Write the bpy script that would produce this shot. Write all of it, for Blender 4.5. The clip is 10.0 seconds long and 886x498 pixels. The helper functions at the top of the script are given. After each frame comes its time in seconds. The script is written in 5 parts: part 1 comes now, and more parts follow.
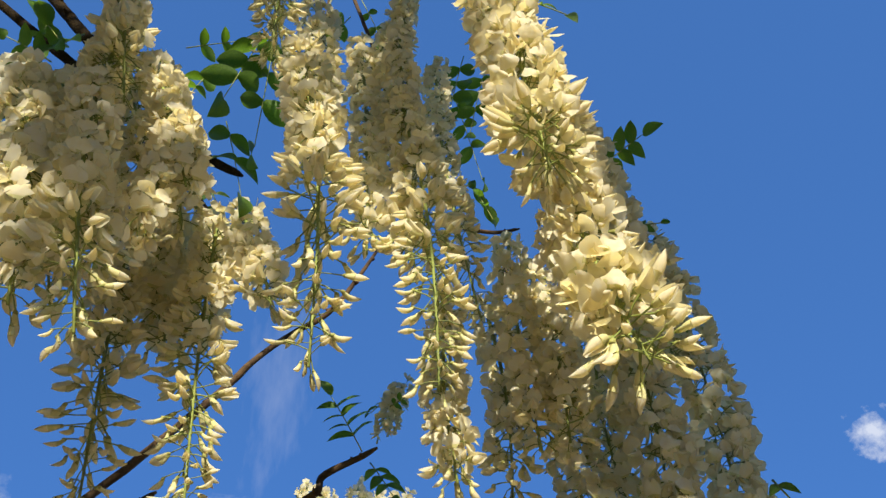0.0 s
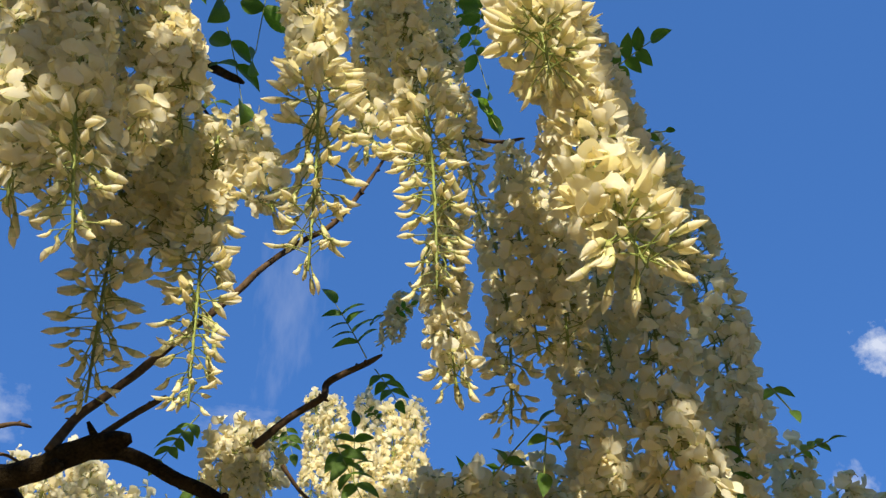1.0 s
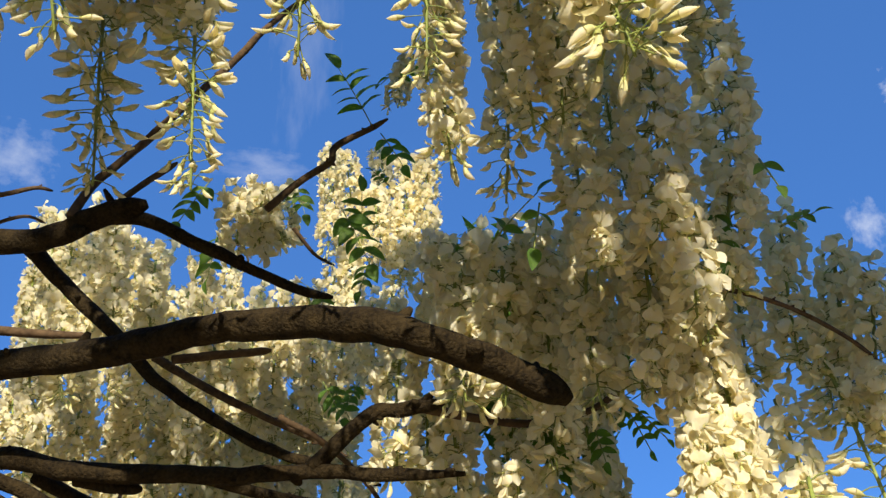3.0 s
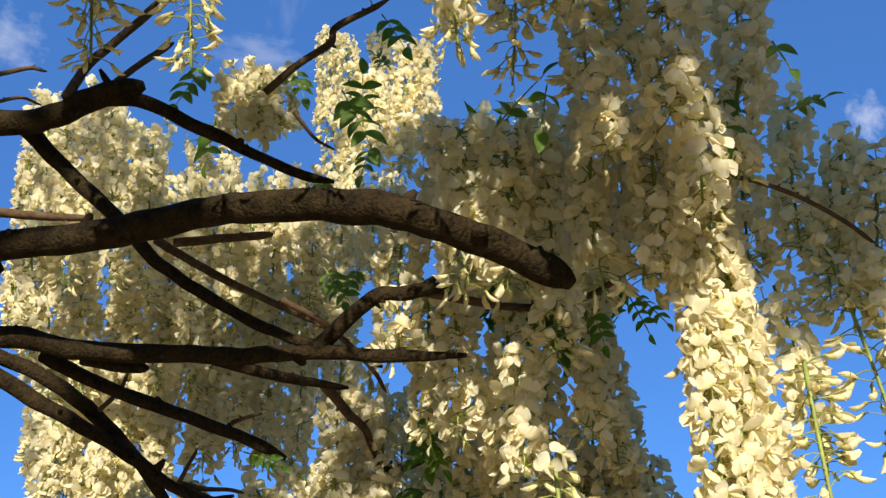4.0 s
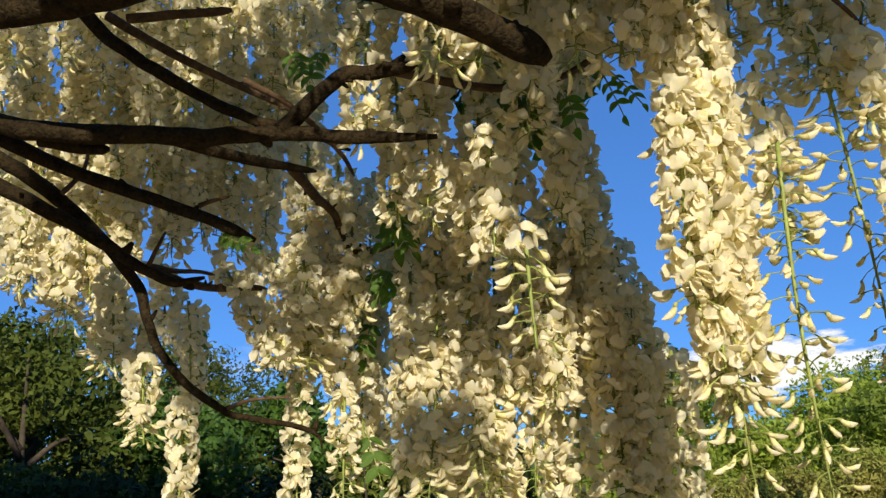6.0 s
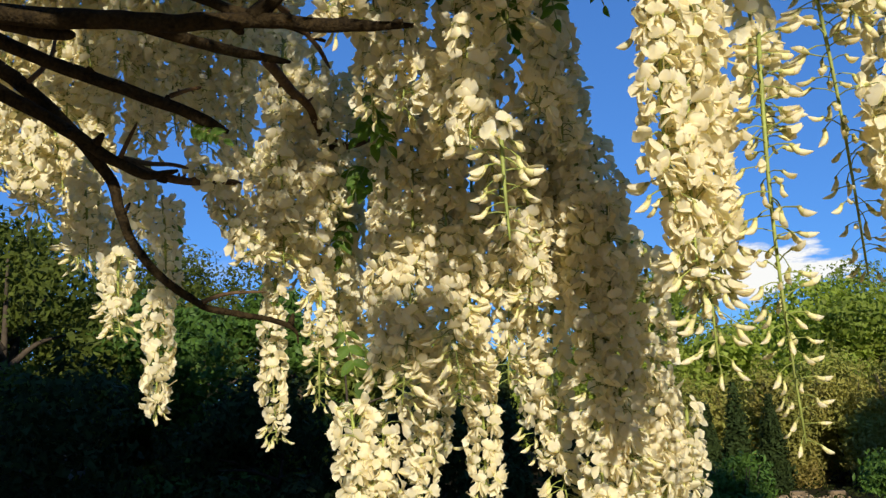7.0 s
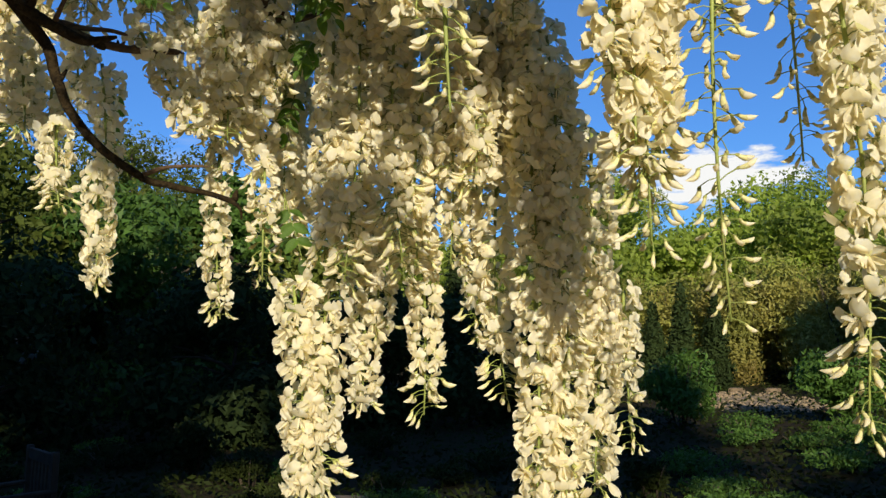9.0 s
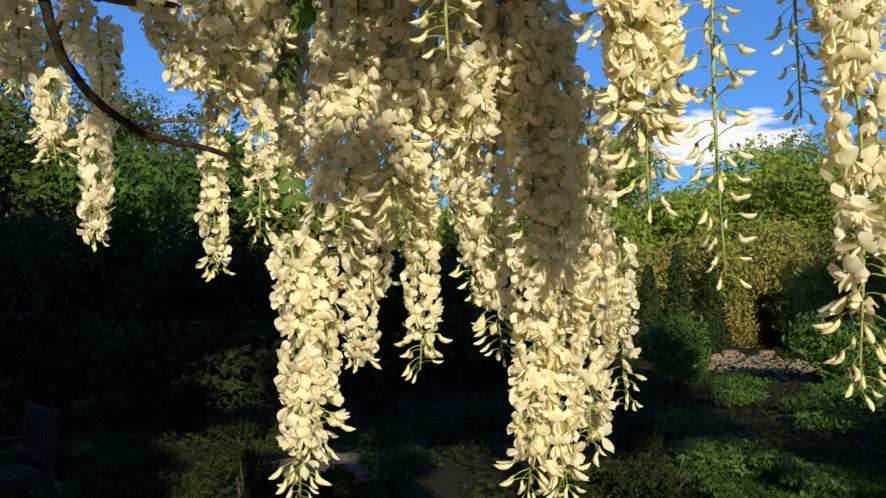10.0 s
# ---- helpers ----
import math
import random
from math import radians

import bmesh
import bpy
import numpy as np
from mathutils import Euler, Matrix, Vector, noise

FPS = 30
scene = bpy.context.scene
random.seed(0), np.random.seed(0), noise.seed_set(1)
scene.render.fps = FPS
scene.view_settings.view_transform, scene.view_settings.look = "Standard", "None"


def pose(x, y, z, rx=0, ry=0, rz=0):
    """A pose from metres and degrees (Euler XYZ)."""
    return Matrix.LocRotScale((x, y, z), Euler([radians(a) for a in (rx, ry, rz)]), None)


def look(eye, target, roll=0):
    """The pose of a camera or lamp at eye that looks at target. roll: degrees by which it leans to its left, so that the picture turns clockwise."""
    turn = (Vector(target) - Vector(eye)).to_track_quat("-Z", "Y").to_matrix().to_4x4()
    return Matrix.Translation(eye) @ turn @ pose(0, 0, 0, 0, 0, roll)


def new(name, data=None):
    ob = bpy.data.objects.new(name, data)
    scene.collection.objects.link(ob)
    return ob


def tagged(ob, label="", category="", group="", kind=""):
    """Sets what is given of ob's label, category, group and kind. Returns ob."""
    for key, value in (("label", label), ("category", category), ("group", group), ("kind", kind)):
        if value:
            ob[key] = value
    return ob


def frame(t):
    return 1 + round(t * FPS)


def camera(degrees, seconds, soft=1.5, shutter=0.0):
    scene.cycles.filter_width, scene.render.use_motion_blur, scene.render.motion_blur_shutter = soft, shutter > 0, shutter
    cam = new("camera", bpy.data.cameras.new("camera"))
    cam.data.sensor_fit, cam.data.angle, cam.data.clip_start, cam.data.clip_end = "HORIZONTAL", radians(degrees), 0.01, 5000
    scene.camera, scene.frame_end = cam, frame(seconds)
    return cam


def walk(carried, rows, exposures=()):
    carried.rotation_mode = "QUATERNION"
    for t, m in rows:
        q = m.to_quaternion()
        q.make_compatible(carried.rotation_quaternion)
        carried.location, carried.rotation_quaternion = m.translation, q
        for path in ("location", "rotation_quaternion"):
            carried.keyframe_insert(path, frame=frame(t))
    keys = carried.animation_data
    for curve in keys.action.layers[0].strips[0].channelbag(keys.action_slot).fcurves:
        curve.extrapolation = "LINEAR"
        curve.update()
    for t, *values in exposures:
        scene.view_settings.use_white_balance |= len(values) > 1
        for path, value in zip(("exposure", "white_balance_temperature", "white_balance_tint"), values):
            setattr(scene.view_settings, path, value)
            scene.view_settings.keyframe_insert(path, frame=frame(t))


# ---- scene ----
PATH = [
    (0, (0.0000, 0.0000, 1.7000), (0.0622, 1.0852, 3.3788), -6.43),
    (0.5, (-0.0027, 0.0052, 1.6964), (0.0598, 1.1408, 3.3416), -6.11),
    (1, (0.0064, 0.0052, 1.6958), (0.0354, 1.2399, 3.2690), -4.70),
    (1.5, (0.0104, 0.0039, 1.6996), (0.0256, 1.3325, 3.1944), -4.38),
    (2, (0.0170, -0.0065, 1.7030), (0.0144, 1.4255, 3.0991), -4.28),
    (2.5, (0.0225, -0.0131, 1.7078), (0.0027, 1.5175, 2.9951), -3.93),
    (3, (0.0251, -0.0183, 1.7064), (-0.0262, 1.5988, 2.8822), -3.02),
    (3.2, (0.0224, -0.0196, 1.7052), (-0.0419, 1.6262, 2.8397), -2.65),
    (4.3, (0.0185, -0.0118, 1.7042), (-0.0330, 1.7617, 2.6274), -2.54),
    (4.5, (0.0198, -0.0131, 1.7040), (-0.0251, 1.7759, 2.5972), -2.72),
    (5, (0.0212, -0.0118, 1.7066), (-0.0089, 1.8188, 2.5116), -3.07),
    (5.5, (0.0186, -0.0040, 1.7069), (-0.0011, 1.8739, 2.3948), -3.20),
    (6, (0.0131, 0.0039, 1.7021), (0.0060, 1.9251, 2.2580), -3.04),
    (6.2, (0.0142, 0.0078, 1.6969), (0.0078, 1.9426, 2.2036), -2.93),
    (7.3, (0.0217, 0.0105, 1.6926), (0.0633, 1.9846, 2.0105), -2.69),
    (7.5, (0.0256, 0.0066, 1.6923), (0.0783, 1.9835, 1.9907), -2.70),
    (8, (0.0306, 0.0079, 1.6870), (0.1066, 1.9915, 1.9313), -2.10),
    (8.5, (0.0316, 0.0107, 1.6804), (0.1288, 1.9999, 1.8638), -1.50),
    (9, (0.0302, 0.0134, 1.6766), (0.1397, 2.0063, 1.8034), -1.29),
    (9.5, (0.0287, 0.0121, 1.6741), (0.1420, 2.0073, 1.7546), -1.09),
    (10, (0.0299, 0.0108, 1.6714), (0.1443, 2.0071, 1.7139), -0.89),
]
cam = camera(51.5, 10.0, 1.4)
walk(cam, [(t, look(eye, target, roll)) for t, eye, target, roll in PATH],
     [(0, 0.46), (2.5, 0.48), (4.5, 0.44), (6, 0.22), (10, 0.14)])

# ---- world, sun, exposure ----
SUN_AZ, SUN_EL = 4.0, 21.0
sun_way = Vector((math.sin(radians(SUN_AZ)) * math.cos(radians(SUN_EL)), -math.cos(radians(SUN_AZ)) * math.cos(radians(SUN_EL)), math.sin(radians(SUN_EL))))
world = bpy.data.worlds.new("world")
scene.world = world
world.use_nodes = True
wn = world.node_tree.nodes
sky = wn.new("ShaderNodeTexSky")
sky.sky_type, sky.sun_disc = "NISHITA", False
sky.sun_elevation, sky.sun_rotation = radians(SUN_EL), radians(180 - SUN_AZ)
sky.air_density, sky.dust_density, sky.ozone_density = 0.75, 0.35, 3.0
wn["Background"].inputs["Strength"].default_value = 0.133
deep = wn.new("ShaderNodeMix")
deep.data_type, deep.blend_type = "RGBA", "MULTIPLY"
deep.inputs["Factor"].default_value, deep.inputs["B"].default_value = 1.0, (0.57, 1.0, 1.46, 1)
world.node_tree.links.new(sky.outputs["Color"], deep.inputs["A"])
even = wn.new("ShaderNodeMix")
even.data_type = "RGBA"
even.inputs["Factor"].default_value, even.inputs["A"].default_value = 0.42, (0.40, 1.17, 3.20, 1)
world.node_tree.links.new(deep.outputs["Result"], even.inputs["B"])
world.node_tree.links.new(even.outputs["Result"], wn["Background"].inputs["Color"])
sun = new("sun", bpy.data.lights.new("sun", "SUN"))
sun.data.energy, sun.data.angle, sun.data.color = 5.2, radians(0.6), (1.0, 0.90, 0.70)
sun.matrix_world = look(sun_way * 60, (0, 0, 0))


# ---- materials ----
def material(name, base, rough=0.6, spread=0.25, scale=40.0, second=None, bump=0.0, translucent=0.0, tint=None, spec=0.3, vary=True):
    """Two scales of noise between base and second, a per-piece change of value, relief, and light let through."""
    m = bpy.data.materials.new(name)
    m.use_nodes = True
    nt = m.node_tree
    n, li = nt.nodes, nt.links
    bsdf = n["Principled BSDF"]
    co = n.new("ShaderNodeTexCoord")
    big, fine = n.new("ShaderNodeTexNoise"), n.new("ShaderNodeTexNoise")
    big.inputs["Scale"].default_value, fine.inputs["Scale"].default_value = scale * 0.23, scale
    big.inputs["Detail"].default_value, fine.inputs["Detail"].default_value = 3, 4
    for t in (big, fine):
        li.new(co.outputs["Object"], t.inputs["Vector"])
    ramp = n.new("ShaderNodeMapRange")
    add = n.new("ShaderNodeMath")
    add.operation = "ADD"
    li.new(big.outputs["Fac"], add.inputs[0])
    li.new(fine.outputs["Fac"], add.inputs[1])
    li.new(add.outputs[0], ramp.inputs["Value"])
    ramp.inputs["From Min"].default_value, ramp.inputs["From Max"].default_value = 0.75, 1.25
    mix = n.new("ShaderNodeMix")
    mix.data_type = "RGBA"
    second = second or tuple(c * (1 - spread) for c in base)
    mix.inputs["A"].default_value, mix.inputs["B"].default_value = (*base, 1), (*second, 1)
    li.new(ramp.outputs["Result"], mix.inputs["Factor"])
    colour = mix.outputs["Result"]
    if vary:
        info, geo = n.new("ShaderNodeObjectInfo"), n.new("ShaderNodeNewGeometry")
        both = n.new("ShaderNodeMath")
        both.operation = "ADD"
        li.new(info.outputs["Random"], both.inputs[0])
        li.new(geo.outputs["Random Per Island"], both.inputs[1])
        value = n.new("ShaderNodeMapRange")
        value.inputs["From Max"].default_value = 2.0
        value.inputs["To Min"].default_value, value.inputs["To Max"].default_value = 1 - spread, 1 + spread * 0.6
        li.new(both.outputs[0], value.inputs["Value"])
        hsv = n.new("ShaderNodeHueSaturation")
        li.new(colour, hsv.inputs["Color"])
        li.new(value.outputs["Result"], hsv.inputs["Value"])
        colour = hsv.outputs["Color"]
    li.new(colour, bsdf.inputs["Base Color"])
    bsdf.inputs["Roughness"].default_value = rough
    bsdf.inputs["Specular IOR Level"].default_value = spec
    out = n["Material Output"]
    if bump:
        b = n.new("ShaderNodeBump")
        b.inputs["Strength"].default_value, b.inputs["Distance"].default_value = 0.8, bump
        li.new(add.outputs[0], b.inputs["Height"])
        li.new(b.outputs["Normal"], bsdf.inputs["Normal"])
    if translucent:
        tr, ms = n.new("ShaderNodeBsdfTranslucent"), n.new("ShaderNodeMixShader")
        tm = n.new("ShaderNodeMix")
        tm.data_type, tm.blend_type = "RGBA", "MULTIPLY"
        tm.inputs["Factor"].default_value = 1.0
        tm.inputs["B"].default_value = (*(tint or (1, 1, 1)), 1)
        li.new(colour, tm.inputs["A"])
        li.new(tm.outputs["Result"], tr.inputs["Color"])
        ms.inputs["Fac"].default_value = translucent
        li.new(bsdf.outputs["BSDF"], ms.inputs[1])
        li.new(tr.outputs["BSDF"], ms.inputs[2])
        li.new(ms.outputs["Shader"], out.inputs["Surface"])
    return m


PETAL = material("white_petal", (0.955, 0.93, 0.82), 0.5, 0.10, 220, (0.935, 0.875, 0.63), 0.0004, 0.5, (1.0, 0.93, 0.62), 0.25)
THROAT = material("petal_throat", (0.80, 0.76, 0.36), 0.55, 0.12, 300, None, 0.0, 0.25, None, 0.2)
BUD = material("bud_petal", (0.78, 0.74, 0.40), 0.5, 0.15, 250, (0.70, 0.66, 0.32), 0.0002, 0.2, (1.0, 0.95, 0.7), 0.25)
CALYX = material("calyx_green", (0.42, 0.45, 0.14), 0.6, 0.25, 200, (0.34, 0.33, 0.10), 0.0, 0.1)
STEM = material("stem_green", (0.30, 0.36, 0.09), 0.55, 0.25, 150, (0.20, 0.23, 0.06))
BARK = material("vine_bark", (0.042, 0.029, 0.0135), 0.92, 0.3, 330, (0.012, 0.0085, 0.005), 0.004, vary=False, spec=0.10)
TWIG = material("twig_bark", (0.125, 0.080, 0.045), 0.85, 0.3, 200, (0.055, 0.034, 0.020), 0.0012, vary=False, spec=0.2)
LEAF = material("wisteria_leaf", (0.14, 0.25, 0.04), 0.45, 0.35, 120, (0.085, 0.165, 0.025), 0.0003, 0.5, (1.5, 1.6, 0.5), 0.4)
TREE_LEAF = material("tree_leaf", (0.28, 0.34, 0.05), 0.6, 0.5, 0.5, (0.16, 0.22, 0.034), 0.0, 0.38, (1.4, 1.5, 0.5), 0.25)
# tree_leaf at about half value: the left trees' dimness put into colour
DIM_TREE_LEAF = material("dim_tree_leaf", (0.135, 0.165, 0.030), 0.6, 0.5, 0.6, (0.062, 0.088, 0.017), 0.0, 0.28, (1.3, 1.35, 0.5), 0.12)
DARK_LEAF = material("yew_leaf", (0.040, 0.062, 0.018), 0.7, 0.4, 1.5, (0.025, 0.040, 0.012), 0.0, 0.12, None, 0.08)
SHRUB_LEAF = material("shrub_leaf", (0.09, 0.17, 0.03), 0.5, 0.4, 3.0, (0.05, 0.10, 0.02), 0.0, 0.25, (1.3, 1.4, 0.5), 0.15)
# darker copy of shrub_leaf, with the bed's shade put into its colour
SHADED_BED_LEAF = material("shaded_bed_leaf", (0.034, 0.047, 0.009), 0.7, 0.5, 1.2, (0.015, 0.021, 0.005), 0.0, 0.15, None, 0.08)
HEDGE_LEAF = material("beech_leaf", (0.26, 0.29, 0.06), 0.6, 0.4, 0.5, (0.29, 0.20, 0.06), 0.0, 0.3, (1.2, 1.2, 0.5), 0.25)
TRUNK = material("tree_bark", (0.09, 0.07, 0.05), 0.9, 0.3, 12, (0.045, 0.036, 0.028), 0.02, vary=False, spec=0.1)
SOIL = material("garden_soil", (0.034, 0.023, 0.010), 0.95, 0.3, 2.2, (0.018, 0.018, 0.006), 0.03, vary=False, spec=0.1)
STONE = material("flagstone", (0.24, 0.17, 0.10), 0.9, 0.25, 6, (0.15, 0.11, 0.07), 0.01, spec=0.2)
# made-up pale ground, out of view, to bounce warm light onto the flowers
BOUNCE_GRAVEL = material("bounce_gravel", (0.49, 0.37, 0.21), 0.9, 0.2, 25, (0.40, 0.30, 0.165), 0.006, vary=False, spec=0.15)
STONY = material("stony_gravel", (0.38, 0.28, 0.17), 0.9, 0.35, 7, (0.22, 0.17, 0.10), 0.02, spec=0.12)
WOOD = material("weathered_wood", (0.05, 0.036, 0.024), 0.85, 0.3, 14, (0.025, 0.018, 0.013), 0.004, spec=0.2)


# ---- mesh helpers ----
def mesh_from(name, verts, faces, mats, index=None, smooth=True):
    me = bpy.data.meshes.new(name)
    me.from_pydata([tuple(v) for v in verts], [], [tuple(f) for f in faces])
    for m in mats:
        me.materials.append(m)
    if index is not None:
        me.polygons.foreach_set("material_index", np.asarray(index, dtype=np.int32))
    if smooth:
        me.polygons.foreach_set("use_smooth", np.ones(len(me.polygons), dtype=bool))
    me.update()
    return me


def part(name, mesh, parent, label="", m=None):
    ob = new(name, mesh)
    ob.parent = parent
    if m is not None:
        ob.matrix_local = m
    return tagged(ob, label)


class Bits:
    """Collects vertices and faces with their material numbers."""

    def __init__(self):
        self.v, self.f, self.i = [], [], []

    def grid(self, rows, mat):
        base, nv = len(self.v), len(rows[0])
        for r in rows:
            self.v += [tuple(p) for p in r]
        for a in range(len(rows) - 1):
            for b in range(nv - 1):
                k = base + a * nv + b
                self.f.append((k, k + 1, k + nv + 1, k + nv))
                self.i.append(mat if not callable(mat) else mat(a, b))

    def tube(self, points, radii, sides, mat, cap=True):
        base = len(self.v)
        pts = [Vector(p) for p in points]
        side = None
        for k, p in enumerate(pts):
            way = (pts[min(k + 1, len(pts) - 1)] - pts[max(k - 1, 0)]).normalized()
            if side is None:
                side = way.orthogonal().normalized()
            side = (side - way * side.dot(way)).normalized()
            other = way.cross(side)
            for j in range(sides):
                a = 2 * math.pi * j / sides
                r = radii[k][j] if hasattr(radii[k], "__len__") else radii[k]
                self.v.append(tuple(p + (side * math.cos(a) + other * math.sin(a)) * r))
        for k in range(len(pts) - 1):
            for j in range(sides):
                a, b = base + k * sides + j, base + k * sides + (j + 1) % sides
                self.f.append((a, b, b + sides, a + sides))
                self.i.append(mat)
        if cap:
            self.f.append(tuple(base + j for j in reversed(range(sides))))
            self.f.append(tuple(base + (len(pts) - 1) * sides + j for j in range(sides)))
            self.i += [mat, mat]

    def mesh(self, name, mats, smooth=True):
        return mesh_from(name, self.v, self.f, mats, self.i, smooth)


def curve_points(points, per=6):
    """A smooth line through the points."""
    p = [Vector(q) for q in points]
    p = [p[0] * 2 - p[1], *p, p[-1] * 2 - p[-2]]
    out = []
    for k in range(1, len(p) - 2):
        for j in range(per):
            t = j / per
            a, b, c, d = p[k - 1:k + 3]
            out.append(0.5 * (2 * b + (c - a) * t + (2 * a - 5 * b + 4 * c - d) * t * t + (3 * b - a - 3 * c + d) * t ** 3))
    out.append(p[-2])
    return out


# ---- wisteria flowers ----
FLOWER_MATS = [PETAL, THROAT, CALYX, STEM, BUD]


def open_flower(rng, pedicel=0.017, size=1.0, spread=1.0, sag=0.5, fine=True):
    """Stalk, calyx, a broad notched banner bent back, two drooping wings and a keel. The stalk runs along x, z is up."""
    b = Bits()
    c = Vector((pedicel, 0, 0.001))
    b.tube([(0, 0, 0), (pedicel * 0.5, 0, 0.003), c], [0.0008, 0.0007, 0.0008], 3, 3, False)
    d = Vector((math.cos(sag), 0, -math.sin(sag)))
    b.tube([c, c + d * 0.0022, c + d * 0.0050], [0.0011, 0.0023, 0.0026], 5 if fine else 3, 2, False)
    c = c + d * 0.0035
    # banner
    w0, h0 = 0.0102 * size * rng.uniform(0.9, 1.12), 0.0190 * size * rng.uniform(0.9, 1.1)
    rows, x, z = [], c.x, c.z
    turn, twist, fold = rng.uniform(-0.5, 0.5), rng.uniform(-0.4, 0.4), rng.uniform(-0.15, 0.55)
    steps = 7 if fine else 4
    cols = 7 if fine else 5
    for k in range(steps + 1):
        v = k / steps
        ang = -sag * 0.4 + radians(15 + 82 * spread * min(1, v * 2.2) + 24 * turn * v)
        if k:
            x += math.cos(ang) * h0 / steps
            z += math.sin(ang) * h0 / steps
        w = w0 * ((0.22, 0.46, 0.78, 0.98, 1.04, 0.95, 0.70, 0.40) if fine else (0.22, 0.74, 1.03, 0.92, 0.40))[k]
        row = []
        for j in range(cols):
            u = -1 + 2 * j / (cols - 1)
            back = (fold * u * u - 0.10 * (1 - abs(u)) ** 2) * w * (0.3 + 0.8 * v)
            notch = -0.0042 * size * (1 - abs(u)) ** 3 * max(0.0, v - 0.72) / 0.28
            wave = (0.0019 * math.sin(4 * u + 5 * v + turn * 20) + 0.0010 * math.sin(9 * u + 6 * v + twist * 30)) * (0.3 + abs(u)) * v
            row.append((x - back * math.sin(ang) + wave + notch * math.cos(ang), u * w, z + back * math.cos(ang) * 0.25 - 0.16 * w * u * u * v + twist * u * w * 0.35 + notch * math.sin(ang)))
        rows.append(row)
    b.grid(rows, lambda a, q: 1 if a == 0 or (fine and a == 1 and q in (2, 3)) else 0)
    # wings
    for s in (-1, 1):
        rows = []
        length, droop = 0.0182 * size * rng.uniform(0.88, 1.12), -sag - rng.uniform(0.0, 0.6)
        flare, lean, cup = rng.uniform(0.5, 1.7), rng.uniform(-0.2, 1.0), rng.uniform(0.1, 0.55)
        n = 5 if fine else 3
        for k in range(n + 1):
            v = k / n
            w = 0.0064 * size * ((0.24, 0.62, 0.92, 1.0, 0.74, 0.12) if fine else (0.24, 0.82, 0.98, 0.15))[k]
            bend = droop - 0.45 * v
            along = Vector((math.cos(bend), 0, math.sin(bend)))
            across = Vector((-along.z, 0, along.x)) * math.cos(lean) + Vector((0, s, 0)) * math.sin(lean)
            mid = c + along * (length * v) + Vector((0, s * (0.0012 + 0.0055 * flare * math.sin(1.7 * v)), 0))
            rows.append([mid + across * (w * q) + Vector((0, s, 0)) * (cup * w * (1 - q * q)) for q in ((-1, -0.4, 0.35, 1) if fine else (-1, 0, 1))])
        b.grid(rows, 0)
    # keel
    k1 = Vector((math.cos(sag + 0.3), 0, -math.sin(sag + 0.3)))
    b.tube([c, c + k1 * 0.006, c + k1 * 0.0115, c + k1 * 0.0155 + Vector((0.002, 0, 0.001))], [0.0012, 0.0022 * size, 0.0018 * size, 0.0004], 4, 0, False)
    return b


def bud_flower(rng, size=1.0, pedicel=0.015, opening=0.0):
    """A closed bud, broad near its calyx and pointed, a little curved, on its stalk."""
    b = Bits()
    c = Vector((pedicel, 0, 0.001))
    b.tube([(0, 0, 0), (pedicel * 0.5, 0, 0.0025), c], [0.0009, 0.0008, 0.0010], 4, 3, False)
    dip = rng.uniform(0.25, 0.8)
    d = Vector((math.cos(dip), 0, -math.sin(dip)))
    up = Vector((math.sin(dip), 0, math.cos(dip)))
    b.tube([c, c + d * 0.0018 * size, c + d * 0.0048 * size], [0.0010, 0.0024 * size, 0.0026 * size], 6, 2, False)
    length, bend = 0.0222 * size * rng.uniform(0.85, 1.1), rng.uniform(0.2, 0.9)
    pts, rad = [], []
    for k in range(7):
        v = k / 6
        pts.append(c + d * (0.003 * size + length * v) + up * (bend * 0.012 * size * v * v - 0.0034 * size * math.sin(math.pi * v)))
        flat = 0.0041 * size * (0.52, 0.74, 0.90, 1.02, 0.98, 0.62, 0.05)[k]
        rad.append([flat * (1.0 if j % 3 else 0.74) for j in range(6)])
    b.tube(pts[:4], rad[:4], 6, 4, False)
    b.tube(pts[3:], rad[3:], 6, 0, False)
    if opening:
        rows = []
        for k in range(5):
            v = k / 4
            p = c + d * (0.004 + length * 0.75 * v) + up * (0.003 + 0.010 * opening * v)
            w = 0.0064 * size * (0.4, 0.9, 1.0, 0.8, 0.35)[k]
            rows.append([(p.x, u * w, p.z - abs(u) * w * 0.75) for u in (-1, -0.5, 0, 0.5, 1)])
        b.grid(rows, 0)
    return b


def raw(b):
    tris, idx = [], []
    for f, i in zip(b.f, b.i):
        tris.append(f)
        idx.append(i)
    return np.array(b.v), tris, idx


frng = random.Random(5)
OPEN = [open_flower(frng, 0.014 + 0.005 * frng.random(), 1.0, (0.8, 1.0, 1.15, 0.9, 1.05, 0.65)[k], (0.3, 0.5, 0.7, 0.9, 0.45, 0.75)[k]) for k in range(6)]
HALF = [bud_flower(frng, 1.0, 0.020, 0.5 + 0.4 * k / 2) for k in range(3)]
BUDS = [bud_flower(frng, 1.0, 0.023 + 0.003 * k) for k in range(3)]
SHAPE_MESH = [b.mesh("flower", FLOWER_MATS) for b in OPEN] + [b.mesh("half_open_flower", FLOWER_MATS) for b in HALF] + [b.mesh("bud", FLOWER_MATS) for b in BUDS]
crng = random.Random(6)
COARSE = [open_flower(crng, 0.014 + 0.005 * crng.random(), 1.0, (0.8, 1.0, 1.15, 0.9, 1.05, 0.65)[k], (0.3, 0.5, 0.7, 0.9, 0.45, 0.75)[k], False) for k in range(6)]
SHAPE_RAW = [raw(b) for b in COARSE + HALF + BUDS]
SIZE = 0.76
FILL = 0.75
